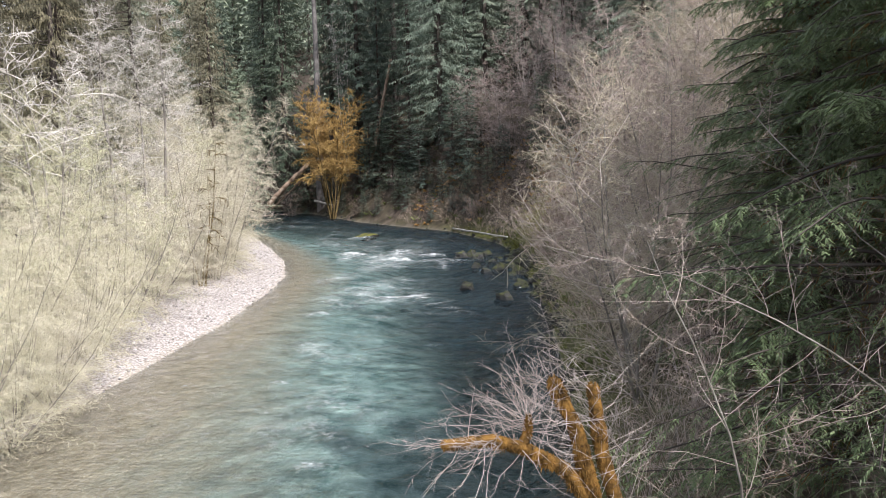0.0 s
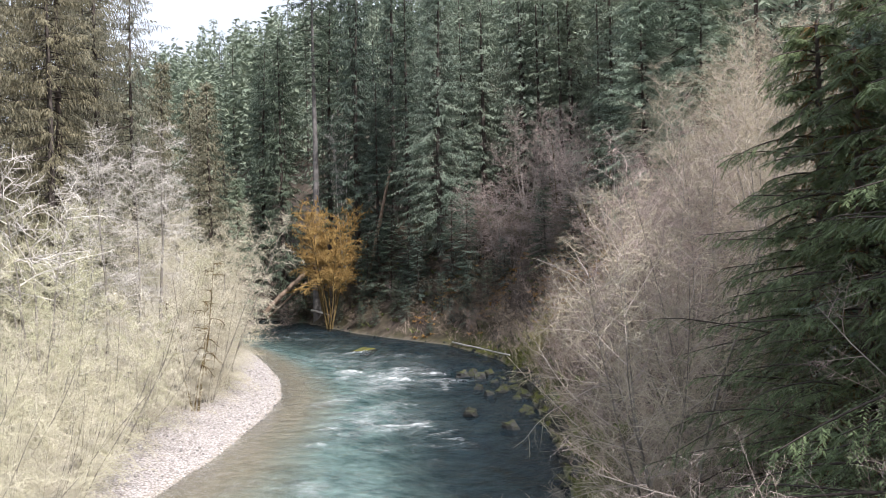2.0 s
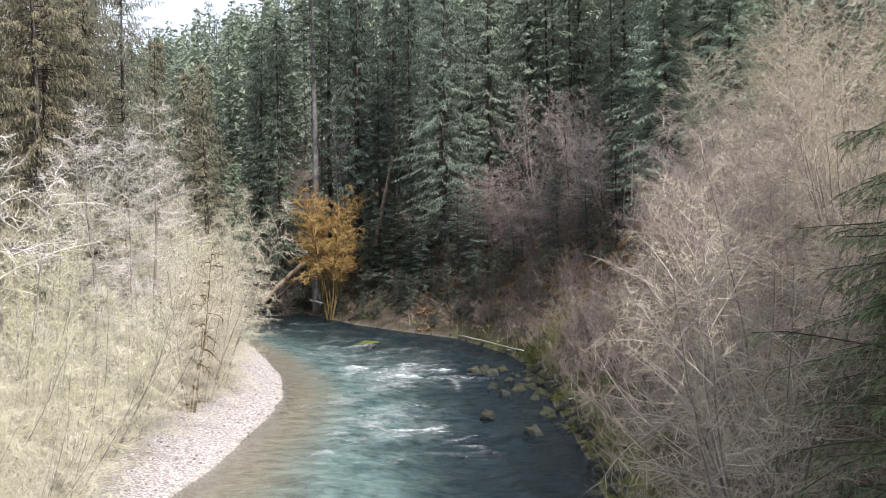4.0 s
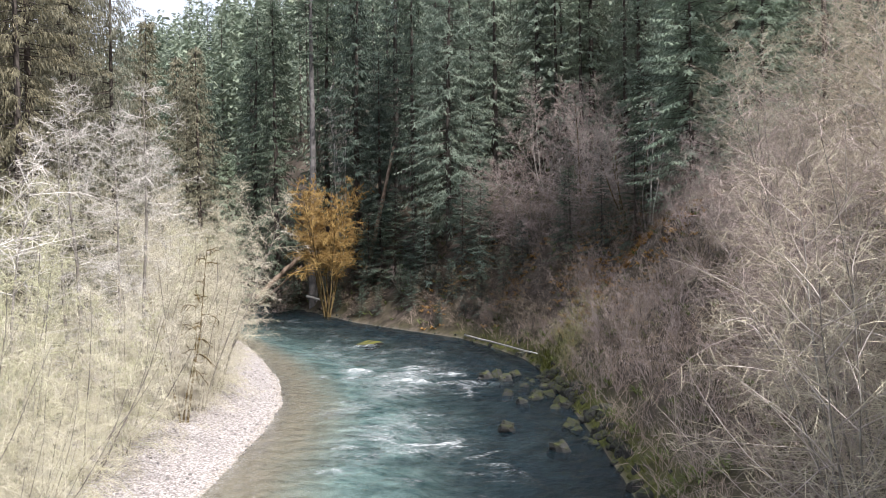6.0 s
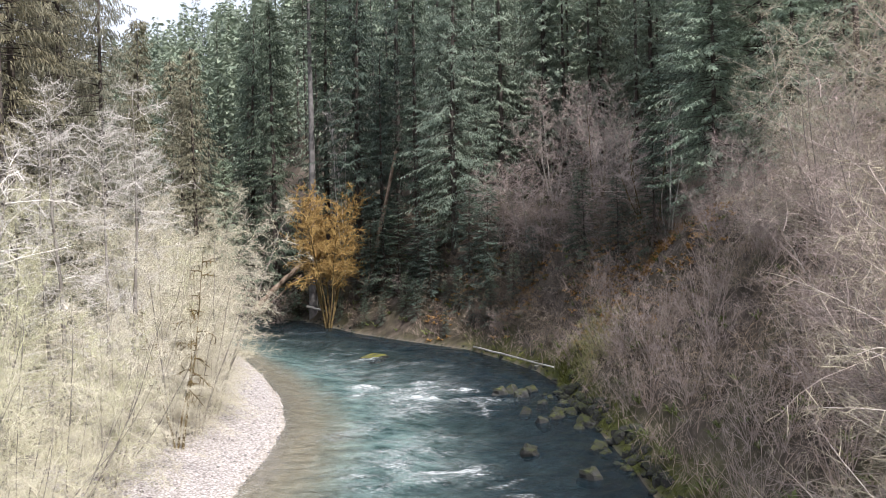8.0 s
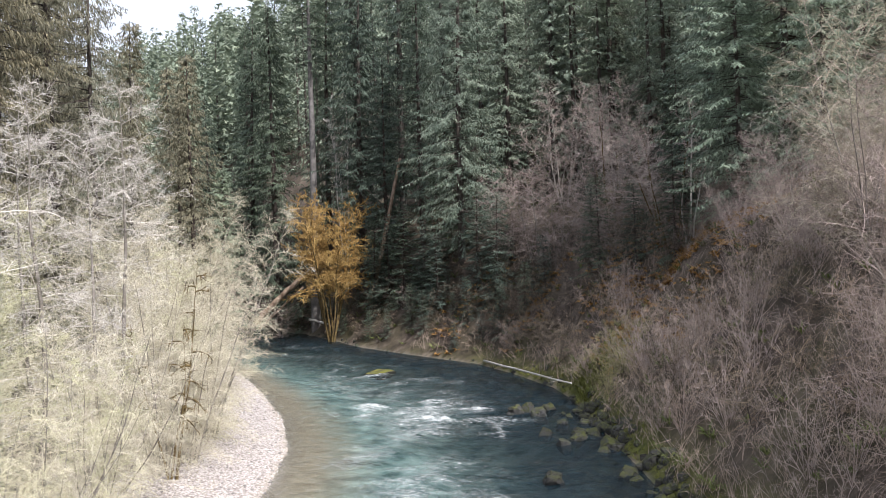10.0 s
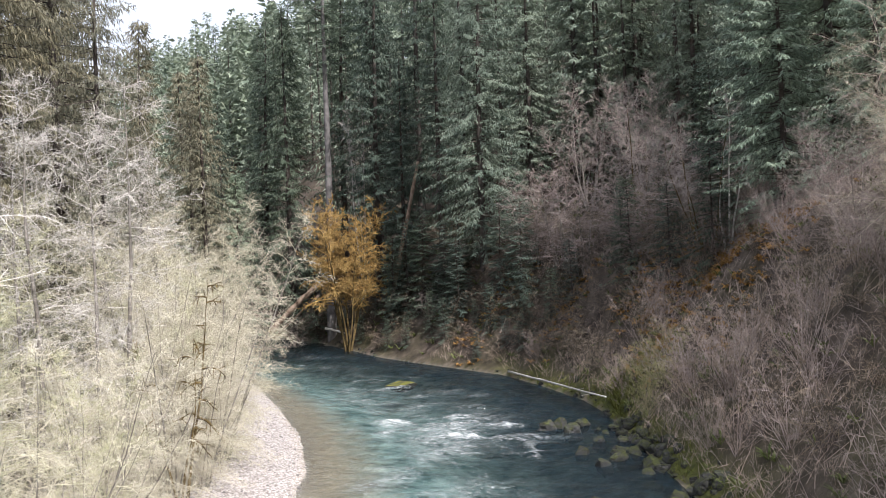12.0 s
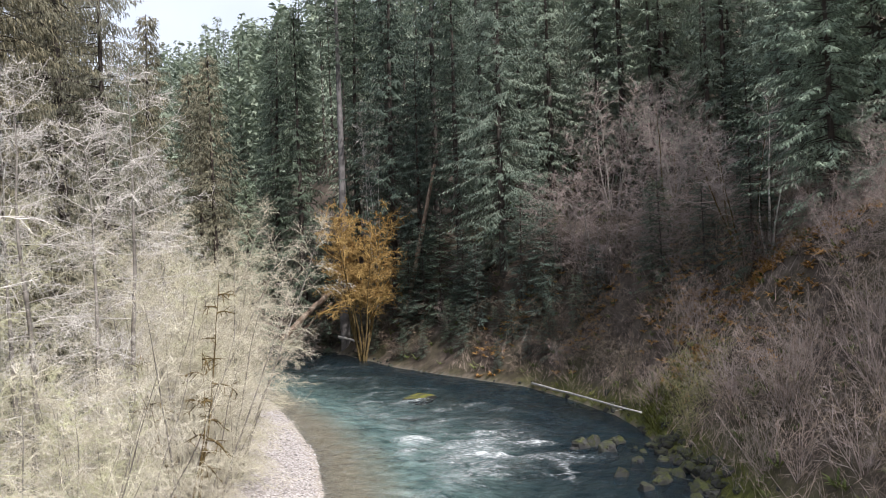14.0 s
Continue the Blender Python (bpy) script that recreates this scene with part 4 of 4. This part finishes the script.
# ---- the near bank: hemlock, young alders, mossy maple ----
def hemlock(place, seed, height, spread, label, branches=150, lets=26, needles=32, first=0.03):
    """A hemlock close by: boughs with flat fans of drooping branchlets, each set with fine sprays; rusty dead twigs near the trunk."""
    r = random.Random(seed)
    root = tagged(new("hemlock"), label, "conifer", "hemlocks of the near bank")
    root.matrix_basis = pose(*place)
    trunk, boughs, green, rust = Geo(), Geo(), Geo(), Geo()
    stem = limb(r, Vector((0, 0, -0.8)), Vector((0, 0, 1)), height, 0.012, 0.01, 10)
    trunk.tube(stem, [0.24 * (1 - 0.95 * i / 10) + 0.02 for i in range(11)], 8)
    a = 0.0
    for k in range(branches):
        t = first + (1 - first) * (k + r.random()) / branches
        p, _ = along(stem, min(t, 0.995))
        ln2 = spread * (1.05 - t) ** 0.6 * r.uniform(0.35, 1.1)
        a += 2.4 + r.uniform(-0.7, 0.7)
        br = limb(r, p, Vector((math.cos(a), math.sin(a), 0.15 + r.uniform(-0.2, 0.2))), ln2, 0.10, -0.075, 6)
        boughs.tube(br, [0.026 * (1 - 0.85 * i / 6) + 0.003 for i in range(7)], 4)
        side = Vector((-math.sin(a), math.cos(a), 0))
        for j in range(lets):
            u = 0.22 + 0.78 * (j + r.random()) / lets
            q, b = along(br, min(u, 0.99))
            sd = (b * r.uniform(0.5, 1.0) + side * (1 if j % 2 else -1) * r.uniform(0.5, 1.1) + Vector((0, 0, r.uniform(-0.45, 0.1)))).normalized()
            ll = (ln2 * 0.30 * (1.2 - u) + 0.22) * r.uniform(0.55, 1.3)
            sp = limb(r, q, sd, ll, 0.16, -0.16, 3)
            boughs.tube([sp[0], sp[2], sp[3]], [0.003, 0.002, 0.001], 3)
            flat = sd.cross(Vector((0, 0, 1)) + rand_dir(r) * 0.3).normalized()
            for m in range(needles):
                w, c = along(sp, (m + r.random()) / needles * 0.99)
                dd = (c * 0.7 + flat * (1 if m % 2 else -1) * r.uniform(0.3, 1.0) + Vector((0, 0, r.uniform(-0.4, 0.05)))).normalized()
                bw = dd.cross(Vector((0, 0, 1)) + rand_dir(r) * 0.5)
                green.blade(w, dd * r.uniform(0.05, 0.11), r.uniform(0.007, 0.013), bw.normalized() if bw.length > 1e-4 else flat)
        for j in range(12):
            q, b = along(br, r.uniform(0.02, 0.5))
            rust.spike(q, (turned(b, r.uniform(30, 80), r) + Vector((0, 0, -0.5))) * r.uniform(0.15, 0.5), 0.009)
    part("trunk", trunk, BARK_BROWN, root, True)
    tagged(part("branching", boughs, BARK_BROWN, root, True), kind="stuff")
    tagged(part("crown", green, NEEDLE_NEAR, root, label="fine green needle sprays"), kind="stuff")
    tagged(part("rust_crown", rust, DEAD_RUST, root, label="rust-brown dead twigs"), kind="stuff")
    return root


hem = hemlock(standing(5.3, 12.8), 51, 10.5, 4.3, "dark green hemlock with drooping boughs on the near bank")
again(hem, 3.9, 14.8, 0.5, turn=40)
again(hem, 5.6, 9.9, 0.55, turn=300)
again(hem, 6.0, 18.6, 0.88, turn=210)
again(hem, 6.2, 21.5, 0.95, turn=80)
again(hem, 7.4, 15.6, 1.0, turn=140)
again(hem, 7.6, 19.2, 1.0, turn=20)
again(hem, 8.2, 24.0, 1.0, turn=330)
again(con_c, 8.7, 12.6, 0.7, turn=250)
# the first two stand out of view, added to shade the near hemlock
for x, y, s in [(9.0, 8.5, 0.8), (12.5, 5.0, 0.8), (7.0, 20.5, 0.42), (10.2, 18.5, 0.55), (10.5, 25, 0.5)]:
    again(con_c, x, y, s)

young = bare_tree(standing(2.5, 10.8), "slender young alder with patchy pale bark and buds", "young alders", TWIG_BROWN, BARK_GREY, name="young_alder", seed=61, height=7.0, stems=1, laterals=20, subs=9, twigs=9, reach=0.42, lean=6, first=0.15,
                  twig_r=0.0024, limb_thick=0.13, thick=0.5, droop=0.02, twig_len=0.75, wave=0.05, up=0.06)
young_b = bare_tree(standing(4.9, 9.6), "young alder with spreading budded twigs", "young alders", TWIG_DIM, BARK_GREY, name="young_alder", seed=62, height=7.4, stems=2, laterals=16, subs=9, twigs=9, reach=0.42, lean=8, first=0.15,
                    twig_r=0.0024, limb_thick=0.12, thick=0.3, droop=0.02, twig_len=0.75, wave=0.09, up=0.07)
for proto, x, y, s, turn in [(young, 2.0, 11.4, 0.72, 90), (young, 3.7, 12.2, 0.85, 200), (young_b, 1.0, 12.6, 0.5, 60), (young_b, 2.9, 16.5, 0.75, 150), (young_b, 4.0, 18.0, 0.8, 290)]:
    again(proto, x, y, s, turn=turn)


def mossy_maple():
    """Broken mossy stems and a level bough hung with orange moss, over the near water."""
    r = random.Random(71)
    root = tagged(new("mossy_maple"), "broken maple stems wrapped in orange moss over the water", "tree")
    base = Vector((1.75, 11.6, gz(1.75, 11.6)))
    root.matrix_basis = Matrix.Translation(base)
    paths = [([(1.75, 11.6, 1.0), (1.35, 11.3, 3.0), (0.92, 10.95, 4.24), (0.73, 10.8, 5.11), (0.47, 10.7, 5.72)], 0.14, 0.07),
             ([(1.8, 11.6, 1.0), (1.45, 11.5, 3.2), (1.06, 11.3, 4.67), (0.97, 11.4, 5.45)], 0.12, 0.07),
             ([(1.0, 11.0, 4.0), (0.6, 10.8, 4.65), (0.15, 10.3, 5.07), (-0.21, 10.0, 5.28), (-0.69, 9.7, 5.33)], 0.09, 0.05),
             ([(0.10, 10.28, 5.08), (0.17, 10.3, 5.25), (0.19, 10.3, 5.45)], 0.06, 0.03)]
    moss, twigs = Geo(), Geo()
    for pts, r0, r1 in paths:
        pts = [Vector(p) - base for p in pts]
        g = Geo()
        g.tube(pts, [r0 + (r1 - r0) * i / (len(pts) - 1) for i in range(len(pts))], 8)
        part("trunk" if r0 > 0.1 else "bough", g, MOSS_ORANGE, root, True)
        for _ in range(int(11000 * sum((b - a).length for a, b in zip(pts, pts[1:])) / 3)):
            s = r.random()
            q, c = along(pts, min(s, 0.99))
            out = rand_dir(r)
            rr = r0 + (r1 - r0) * s
            moss.blade(q + out * rr * 0.9, (out * 0.5 + Vector((0, 0, -0.9)) * r.uniform(-0.2, 1.3)) * r.uniform(0.02, 0.06) * (0.7 + 1.6 * max(0, noise.noise(q * 5))), 0.008, rand_dir(r))
        for _ in range(40):
            q, c = along(pts, r.uniform(0.45, 0.99))
            b = limb(r, q, (turned(c, r.uniform(30, 90), r) + Vector((-0.25, -0.2, -0.05))).normalized(), r.uniform(0.5, 1.3), 0.38, 0.02, 4)
            twigs.tube(b, [0.0036, 0.003, 0.0025, 0.002, 0.0013], 3)
            for m in range(12):
                w, e = along(b, r.uniform(0.2, 0.99))
                twigs.spike(w, turned(e, r.uniform(25, 70), r) * r.uniform(0.05, 0.24), 0.0018)
    tagged(part("moss", moss, MOSS_ORANGE, root, label="hanging orange moss"), kind="stuff")
    tagged(part("twig_crown", twigs, TWIG_GREY, root), kind="stuff")
    return root


mossy_maple()

# ---- brush on the slopes ----
BRUSH = "leafless brush on the banks"
brush_a = bare_tree(standing(3.2, 62), "grey-brown leafless brush on the steep bank", BRUSH, TWIG_DIM, TWIG_DIM, name="shrub", category="shrub", seed=81, height=3.6, stems=12, laterals=7, subs=4, twigs=6, reach=0.32, lean=40, first=0.10, twig_r=0.0046, limb_thick=0.3, thick=0.5, sides=3, spread=50, taper=0.5)
brush_b = bare_tree(standing(4.0, 58), "pale grey leafless brush on the steep bank", BRUSH, TWIG_BROWN, TWIG_DIM, name="shrub", category="shrub", seed=82, height=4.2, stems=12, laterals=7, subs=4, twigs=6, reach=0.32, lean=40, first=0.10, twig_r=0.0046, limb_thick=0.3, thick=0.5, sides=3, spread=50, taper=0.5)


brush_d = bare_tree(standing(-4.5, 90), "dark brown leafless brush below the maples", BRUSH, TWIG_DARK, BARK_BROWN, name="shrub", category="shrub", seed=87, height=3.4, stems=9, laterals=7, subs=4, twigs=6, reach=0.36, lean=42, first=0.10, twig_r=0.0065, limb_thick=0.3, thick=0.5, sides=3, taper=0.5)


def slope_places(count, lo, hi, y0, y1, gap, seed):
    """Spots on the right bank between two distances from the water."""
    r = random.Random(seed)
    out, tries = [], 0
    while len(out) < count and tries < 60000:
        tries += 1
        y = r.uniform(y0, y1)
        x = np.interp(y, RIGHT_Y, RIGHT_X) + r.uniform(0, hi * 1.6)
        dr, _ = banks(np.array([x]), np.array([y]))
        if lo < dr[0] < hi and all((x - a) ** 2 + (y - b) ** 2 > gap * gap for a, b in out):
            out.append((float(x), y))
    return out


for i, (x, y) in enumerate(slope_places(125, 1.4, 12, 38, 84, 1.2, 83) + slope_places(56, 0.7, 10, 84, 118, 1.6, 82)):
    if math.hypot(x - 2.2, y - 70) > 2.2 and math.hypot(x - 7.2, y - 69.5) > 2.0:
        pick = RND.random()
        again(brush_d if y > 76 and pick < 0.85 or pick < 0.25 else (brush_b if pick < 0.62 else brush_a), x, y, RND.uniform(0.6, 1.1))
for x, y in slope_places(14, 1.0, 6, 16, 36, 1.6, 84):
    again(brush_b, x, y, RND.uniform(0.6, 0.9))


for x, y in slope_places(34, 3.5, 26, 58, 122, 3.2, 85):
    again(con_f, x, y, RND.uniform(0.45, 1.3))
for x, y in slope_places(28, 0.9, 6, 86, 116, 1.7, 88):
    again(con_f, x, y, RND.uniform(0.25, 0.6))

brush_g = bare_tree(standing(1.7, 66.8), "olive-green budding bush above the log", BRUSH, TWIG_OLIVE, BARK_BROWN, name="shrub", category="shrub", seed=86, height=3.0, stems=12, laterals=9, subs=5, twigs=7, reach=0.34, lean=40, first=0.08, twig_r=0.005, limb_thick=0.3, thick=0.6, sides=3)
for x, y, s in [(2.6, 65.2, 0.9), (2.4, 68.6, 1.0), (1.5, 63.8, 0.7), (3.6, 67, 0.95)]:
    again(brush_g, x, y, s)

# ---- ferns, bracken, grass ----
def tuft(seed, blades, length, width, rise):
    r = random.Random(seed)
    g = Geo()
    for k in range(blades):
        a = 6.283 * k / blades + r.uniform(-0.3, 0.3)
        d = Vector((math.cos(a), math.sin(a), rise * r.uniform(0.6, 1.3))) * length * r.uniform(0.6, 1.1)
        s = Vector((-math.sin(a), math.cos(a), 0)) * width
        n0 = len(g.v)
        o = Vector((0, 0, 0))
        g.v += [o, d * 0.5 + s, d * 0.5 - s, d + Vector((0, 0, -length * 0.35))]
        g.f += [(n0, n0 + 1, n0 + 2), (n0 + 1, n0 + 3, n0 + 2)]
    return g.arrays()


def cover(name, label, category, proto, material, spots, lo, hi):
    r = random.Random(len(spots))
    pl = [(x, y, gz(x, y) - 0.02, r.uniform(0, 6.28), s, s) for x, y in spots for s in (r.uniform(lo, hi),)]
    ob = part(name, scatter(proto, pl), material)
    return tagged(ob, label, category, kind="stuff")


cover("ferns", "dark green sword ferns under the trees", "fern", tuft(91, 13, 0.8, 0.05, 0.9), FERN, slope_places(1100, 0.9, 24, 4, 120, 0.4, 92), 0.5, 1.1)
cover("grass", "yellow-green grass and moss tufts along the waterline", "grass", tuft(93, 14, 0.3, 0.018, 1.1), GRASS, slope_places(620, 0.1, 1.3, 30, 84, 0.16, 94), 0.4, 0.9)
r_bracken = random.Random(95)
cover("bracken", "rust-orange dead bracken on the slope", "bracken", tuft(96, 11, 0.7, 0.08, 0.6), BRACKEN,
      [(cx + r_bracken.gauss(0, sx), cy + r_bracken.gauss(0, sy)) for cx, cy, sx, sy, n in [(7.9, 71.2, 0.9, 1.1, 190), (3.2, 70.5, 0.7, 1.4, 90), (3.5, 80, 1.0, 1.5, 60), (6.5, 66, 1.2, 2, 50), (-1.0, 86, 1.5, 1.5, 90), (5.0, 75.5, 1.4, 1.8, 130), (9.6, 66, 1.2, 2.0, 90), (-6.0, 93, 2.0, 1.5, 80)] for _ in range(n)], 0.6, 1.1)
cover("meadow", "short green grass on the bank above the log", "grass", tuft(97, 10, 0.35, 0.03, 1.4), GRASS, [(r_bracken.uniform(0.3, 3.2), r_bracken.uniform(67, 73)) for _ in range(420)], 0.5, 1.1)


# ---- undergrowth: thin dry stems all over the slope ----
def thicket(seed, stems, length):
    r = random.Random(seed)
    g = Geo()
    for _ in range(stems):
        d = Vector((r.gauss(0, 0.55), r.gauss(0, 0.55), r.uniform(0.5, 1.1))) * length * r.uniform(0.5, 1.2)
        p = Vector((r.uniform(-0.4, 0.4), r.uniform(-0.4, 0.4), -0.05))
        g.spike(p, d, 0.009)
        for k in range(2):
            g.spike(p + d * r.uniform(0.4, 0.8), turned(d.normalized(), r.uniform(25, 60), r) * length * r.uniform(0.25, 0.5), 0.007)
    return g.arrays()


cover("undergrowth", "dry grey-brown stems and suckers covering the slope", "undergrowth", thicket(88, 7, 1.0), TWIG_BROWN, slope_places(1800, 0.7, 14, 3, 94, 0.33, 86), 0.6, 1.4)
cover("dry_stems", "pale dry stems standing among the brush", "undergrowth", thicket(89, 6, 1.2), TWIG_DIM, slope_places(560, 0.7, 12, 30, 86, 0.5, 87), 0.6, 1.3)


# ---- boulders ----
def boulder_mesh(seed, moss_amount):
    bm = bmesh.new()
    bmesh.ops.create_icosphere(bm, subdivisions=3, radius=1.0)
    off = Vector((seed * 7.3, seed * 3.1, 0))
    for v in bm.verts:
        n = noise.noise(v.co * 0.9 + off) * 0.45 + noise.noise(v.co * 2.4 + off) * 0.30 + noise.noise(v.co * 6 + off) * 0.12
        v.co *= 1 + n
    rr = random.Random(seed * 13)
    for _ in range(9):
        d, h = rand_dir(rr), rr.uniform(0.55, 0.85)
        for v in bm.verts:
            over = v.co.dot(d) - h
            if over > 0:
                v.co -= d * over * 0.85
    bm.normal_update()
    me = bpy.data.meshes.new("boulder")
    bm.to_mesh(me)
    a = me.attributes.new("moss", 'FLOAT', 'POINT')
    a.data.foreach_set("value", [min(1, max(0, (v.normal.z * 1.6 + noise.noise(v.co * 3 + off) * 2.2 - 0.5 + moss_amount))) for v in bm.verts])
    bm.free()
    me.materials.append(ROCK)
    return me


YELLOW_BOULDER = boulder_mesh(5, 0.45)
YELLOW_BOULDER.materials[0] = ROCK_SUNLIT
BOULDERS = [boulder_mesh(k, m) for k, m in ((1, 0.05), (2, -0.25), (3, 0.25), (4, -0.05))]


def boulder(x, y, sx, sy, sz, k, label, z=None, sink=0.35):
    ob = tagged(new("boulder", BOULDERS[k % 4]), label, "boulder", "boulders of the river")
    z = gz(x, y) if z is None else z
    ob.matrix_basis = pose(x, y, z + sz * (1 - 2 * sink) * 0.5, 0, 0, RND.uniform(0, 360) if sx < 1 else 0) @ Matrix.Diagonal((sx, sy, sz, 1))
    return ob


boulder(-13.3, 81.6, 1.25, 0.75, 0.42, 2, "low flat boulder capped with yellow-green moss midstream", 0.0).data = YELLOW_BOULDER
boulder(-13.0, 80.6, 0.35, 0.3, 0.2, 1, "small dark wet rock beside the mossy boulder", 0.0)
for i, (x, y, s) in enumerate([(-3.6, 65.6, 0.5), (-2.4, 65.0, 0.55), (-1.9, 66.1, 0.5), (-2.35, 59.9, 0.45), (-2.66, 51.5, 0.42), (-1.3, 62.3, 0.4), (-0.9, 58.6, 0.45), (-3.0, 66.4, 0.5), (-0.3, 47.4, 0.5), (-1.6, 57.7, 0.45), (0.6, 57.2, 0.5), (0.4, 60.5, 0.45)]):
    boulder(x, y, s * 1.1, s * 0.9, s * 0.95, i, "dark river boulder topped with green moss", max(-0.05, gz(x, y)))
r_b = random.Random(99)
for i in range(170):
    y = r_b.uniform(30, 70) if i < 60 else (r_b.uniform(45, 66) if i < 135 else r_b.uniform(70, 112))
    off = r_b.gauss(0.35, 0.45) - (0.8 if 52 < y < 66 and r_b.random() < 0.35 else 0)
    x = float(np.interp(y, RIGHT_Y, RIGHT_X)) + off
    s = r_b.uniform(0.12, 0.46) * (0.6 if y > 70 else 1)
    boulder(x, y, s, s * r_b.uniform(0.7, 1), s * r_b.uniform(0.65, 1.0), i, "mossy boulder at the water's edge", max(-0.08, gz(x, y)))

# ---- logs ----


def log(a, b, r0, r1, material, label, stubs=0, seed=1):
    r = random.Random(seed)
    a, b = Vector(a), Vector(b)
    root = tagged(new("log"), label, "log", "fallen logs")
    root.matrix_basis = Matrix.Translation(a)
    g = Geo()
    n = 10
    pts = [(b - a) * (i / n) + rand_dir(r) * r0 * 0.25 for i in range(n + 1)]
    rad = [(r0 + (r1 - r0) * i / n) * r.uniform(0.9, 1.1) for i in range(n + 1)]
    g.tube([pts[0]] + pts + [pts[-1]], [0.001] + rad + [0.001], 9)
    part("stem", g, material, root, True)
    for k in range(stubs):
        q, c = along(pts, r.uniform(0.2, 0.9))
        s = Geo()
        s.spike(q, turned(c, r.uniform(50, 90), r) * r.uniform(0.3, 0.9), r1 * 0.4)
        part("branch_stub", s, material, root)
    return root


log((-5.5, 85.2, 0.35), (-0.2, 68.2, 1.2), 0.085, 0.05, LOG_PALE, "long bleached bare log lying along the waterline", 3, 1)
log((-31.4, 113.2, 1.4), (-25.9, 113.4, 6.5), 0.34, 0.28, LOG_BROWN, "thick weathered log leaning down to the river", 2, 2)
log((-30.6, 112.0, 0.9), (-25.5, 112.2, 5.4), 0.13, 0.10, LOG_BROWN, "thin weathered log leaning beside the thick one", 2, 3)
log((-24.7, 110.9, 1.9), (-22.2, 110.2, 1.3), 0.14, 0.10, LOG_PALE, "short grey driftwood log on the bank", 1, 4)
log((-22.6, 108.5, 0.5), (-21.2, 109.5, 2.2), 0.16, 0.12, LOG_BROWN, "short mossy log propped on the bank", 1, 5)


log((-17.2, 106.4, gz(-17.2, 106.4) - 0.3), (-13.6, 106.0, gz(-17.2, 106.4) + 14.5), 0.26, 0.16, LOG_BROWN, "dead trunk leaning among the dark conifers", 6, 6)


# ---- cobbles of the gravel bar ----
def cobbles():
    r = np.random.RandomState(12)
    n = 26000
    y = r.uniform(24, 92, n)
    x = np.interp(y, LEFT_Y, LEFT_X) - r.uniform(-1.2, 7.5, n)
    _, dl = banks(x, y)
    ok = (dl < 6.5) & (dl > 0.1)
    x, y = x[ok][:5500], y[ok][:5500]
    s = 0.03 + 0.065 * r.random_sample(len(x)) ** 2.2
    bm = bmesh.new()
    bmesh.ops.create_icosphere(bm, subdivisions=1, radius=1.0)
    v = np.array([tuple(q.co) for q in bm.verts], dtype=np.float32) * np.array([1, 0.88, 1.15], dtype=np.float32)
    f = np.array([[q.index for q in p.verts] for p in bm.faces], dtype=np.int32)
    bm.free()
    places = np.stack([x, y, ground_z(x, y) + s * 0.15, r.uniform(0, 6.28, len(x)), s, s * 0.55], 1)
    V, F = scatter((v, f), places)
    ob = new("cobbles", mesh_from("cobbles", V, F, COBBLE, True))
    return tagged(ob, "pale rounded river cobbles on the gravel bar", "cobbles", kind="stuff")


cobbles()
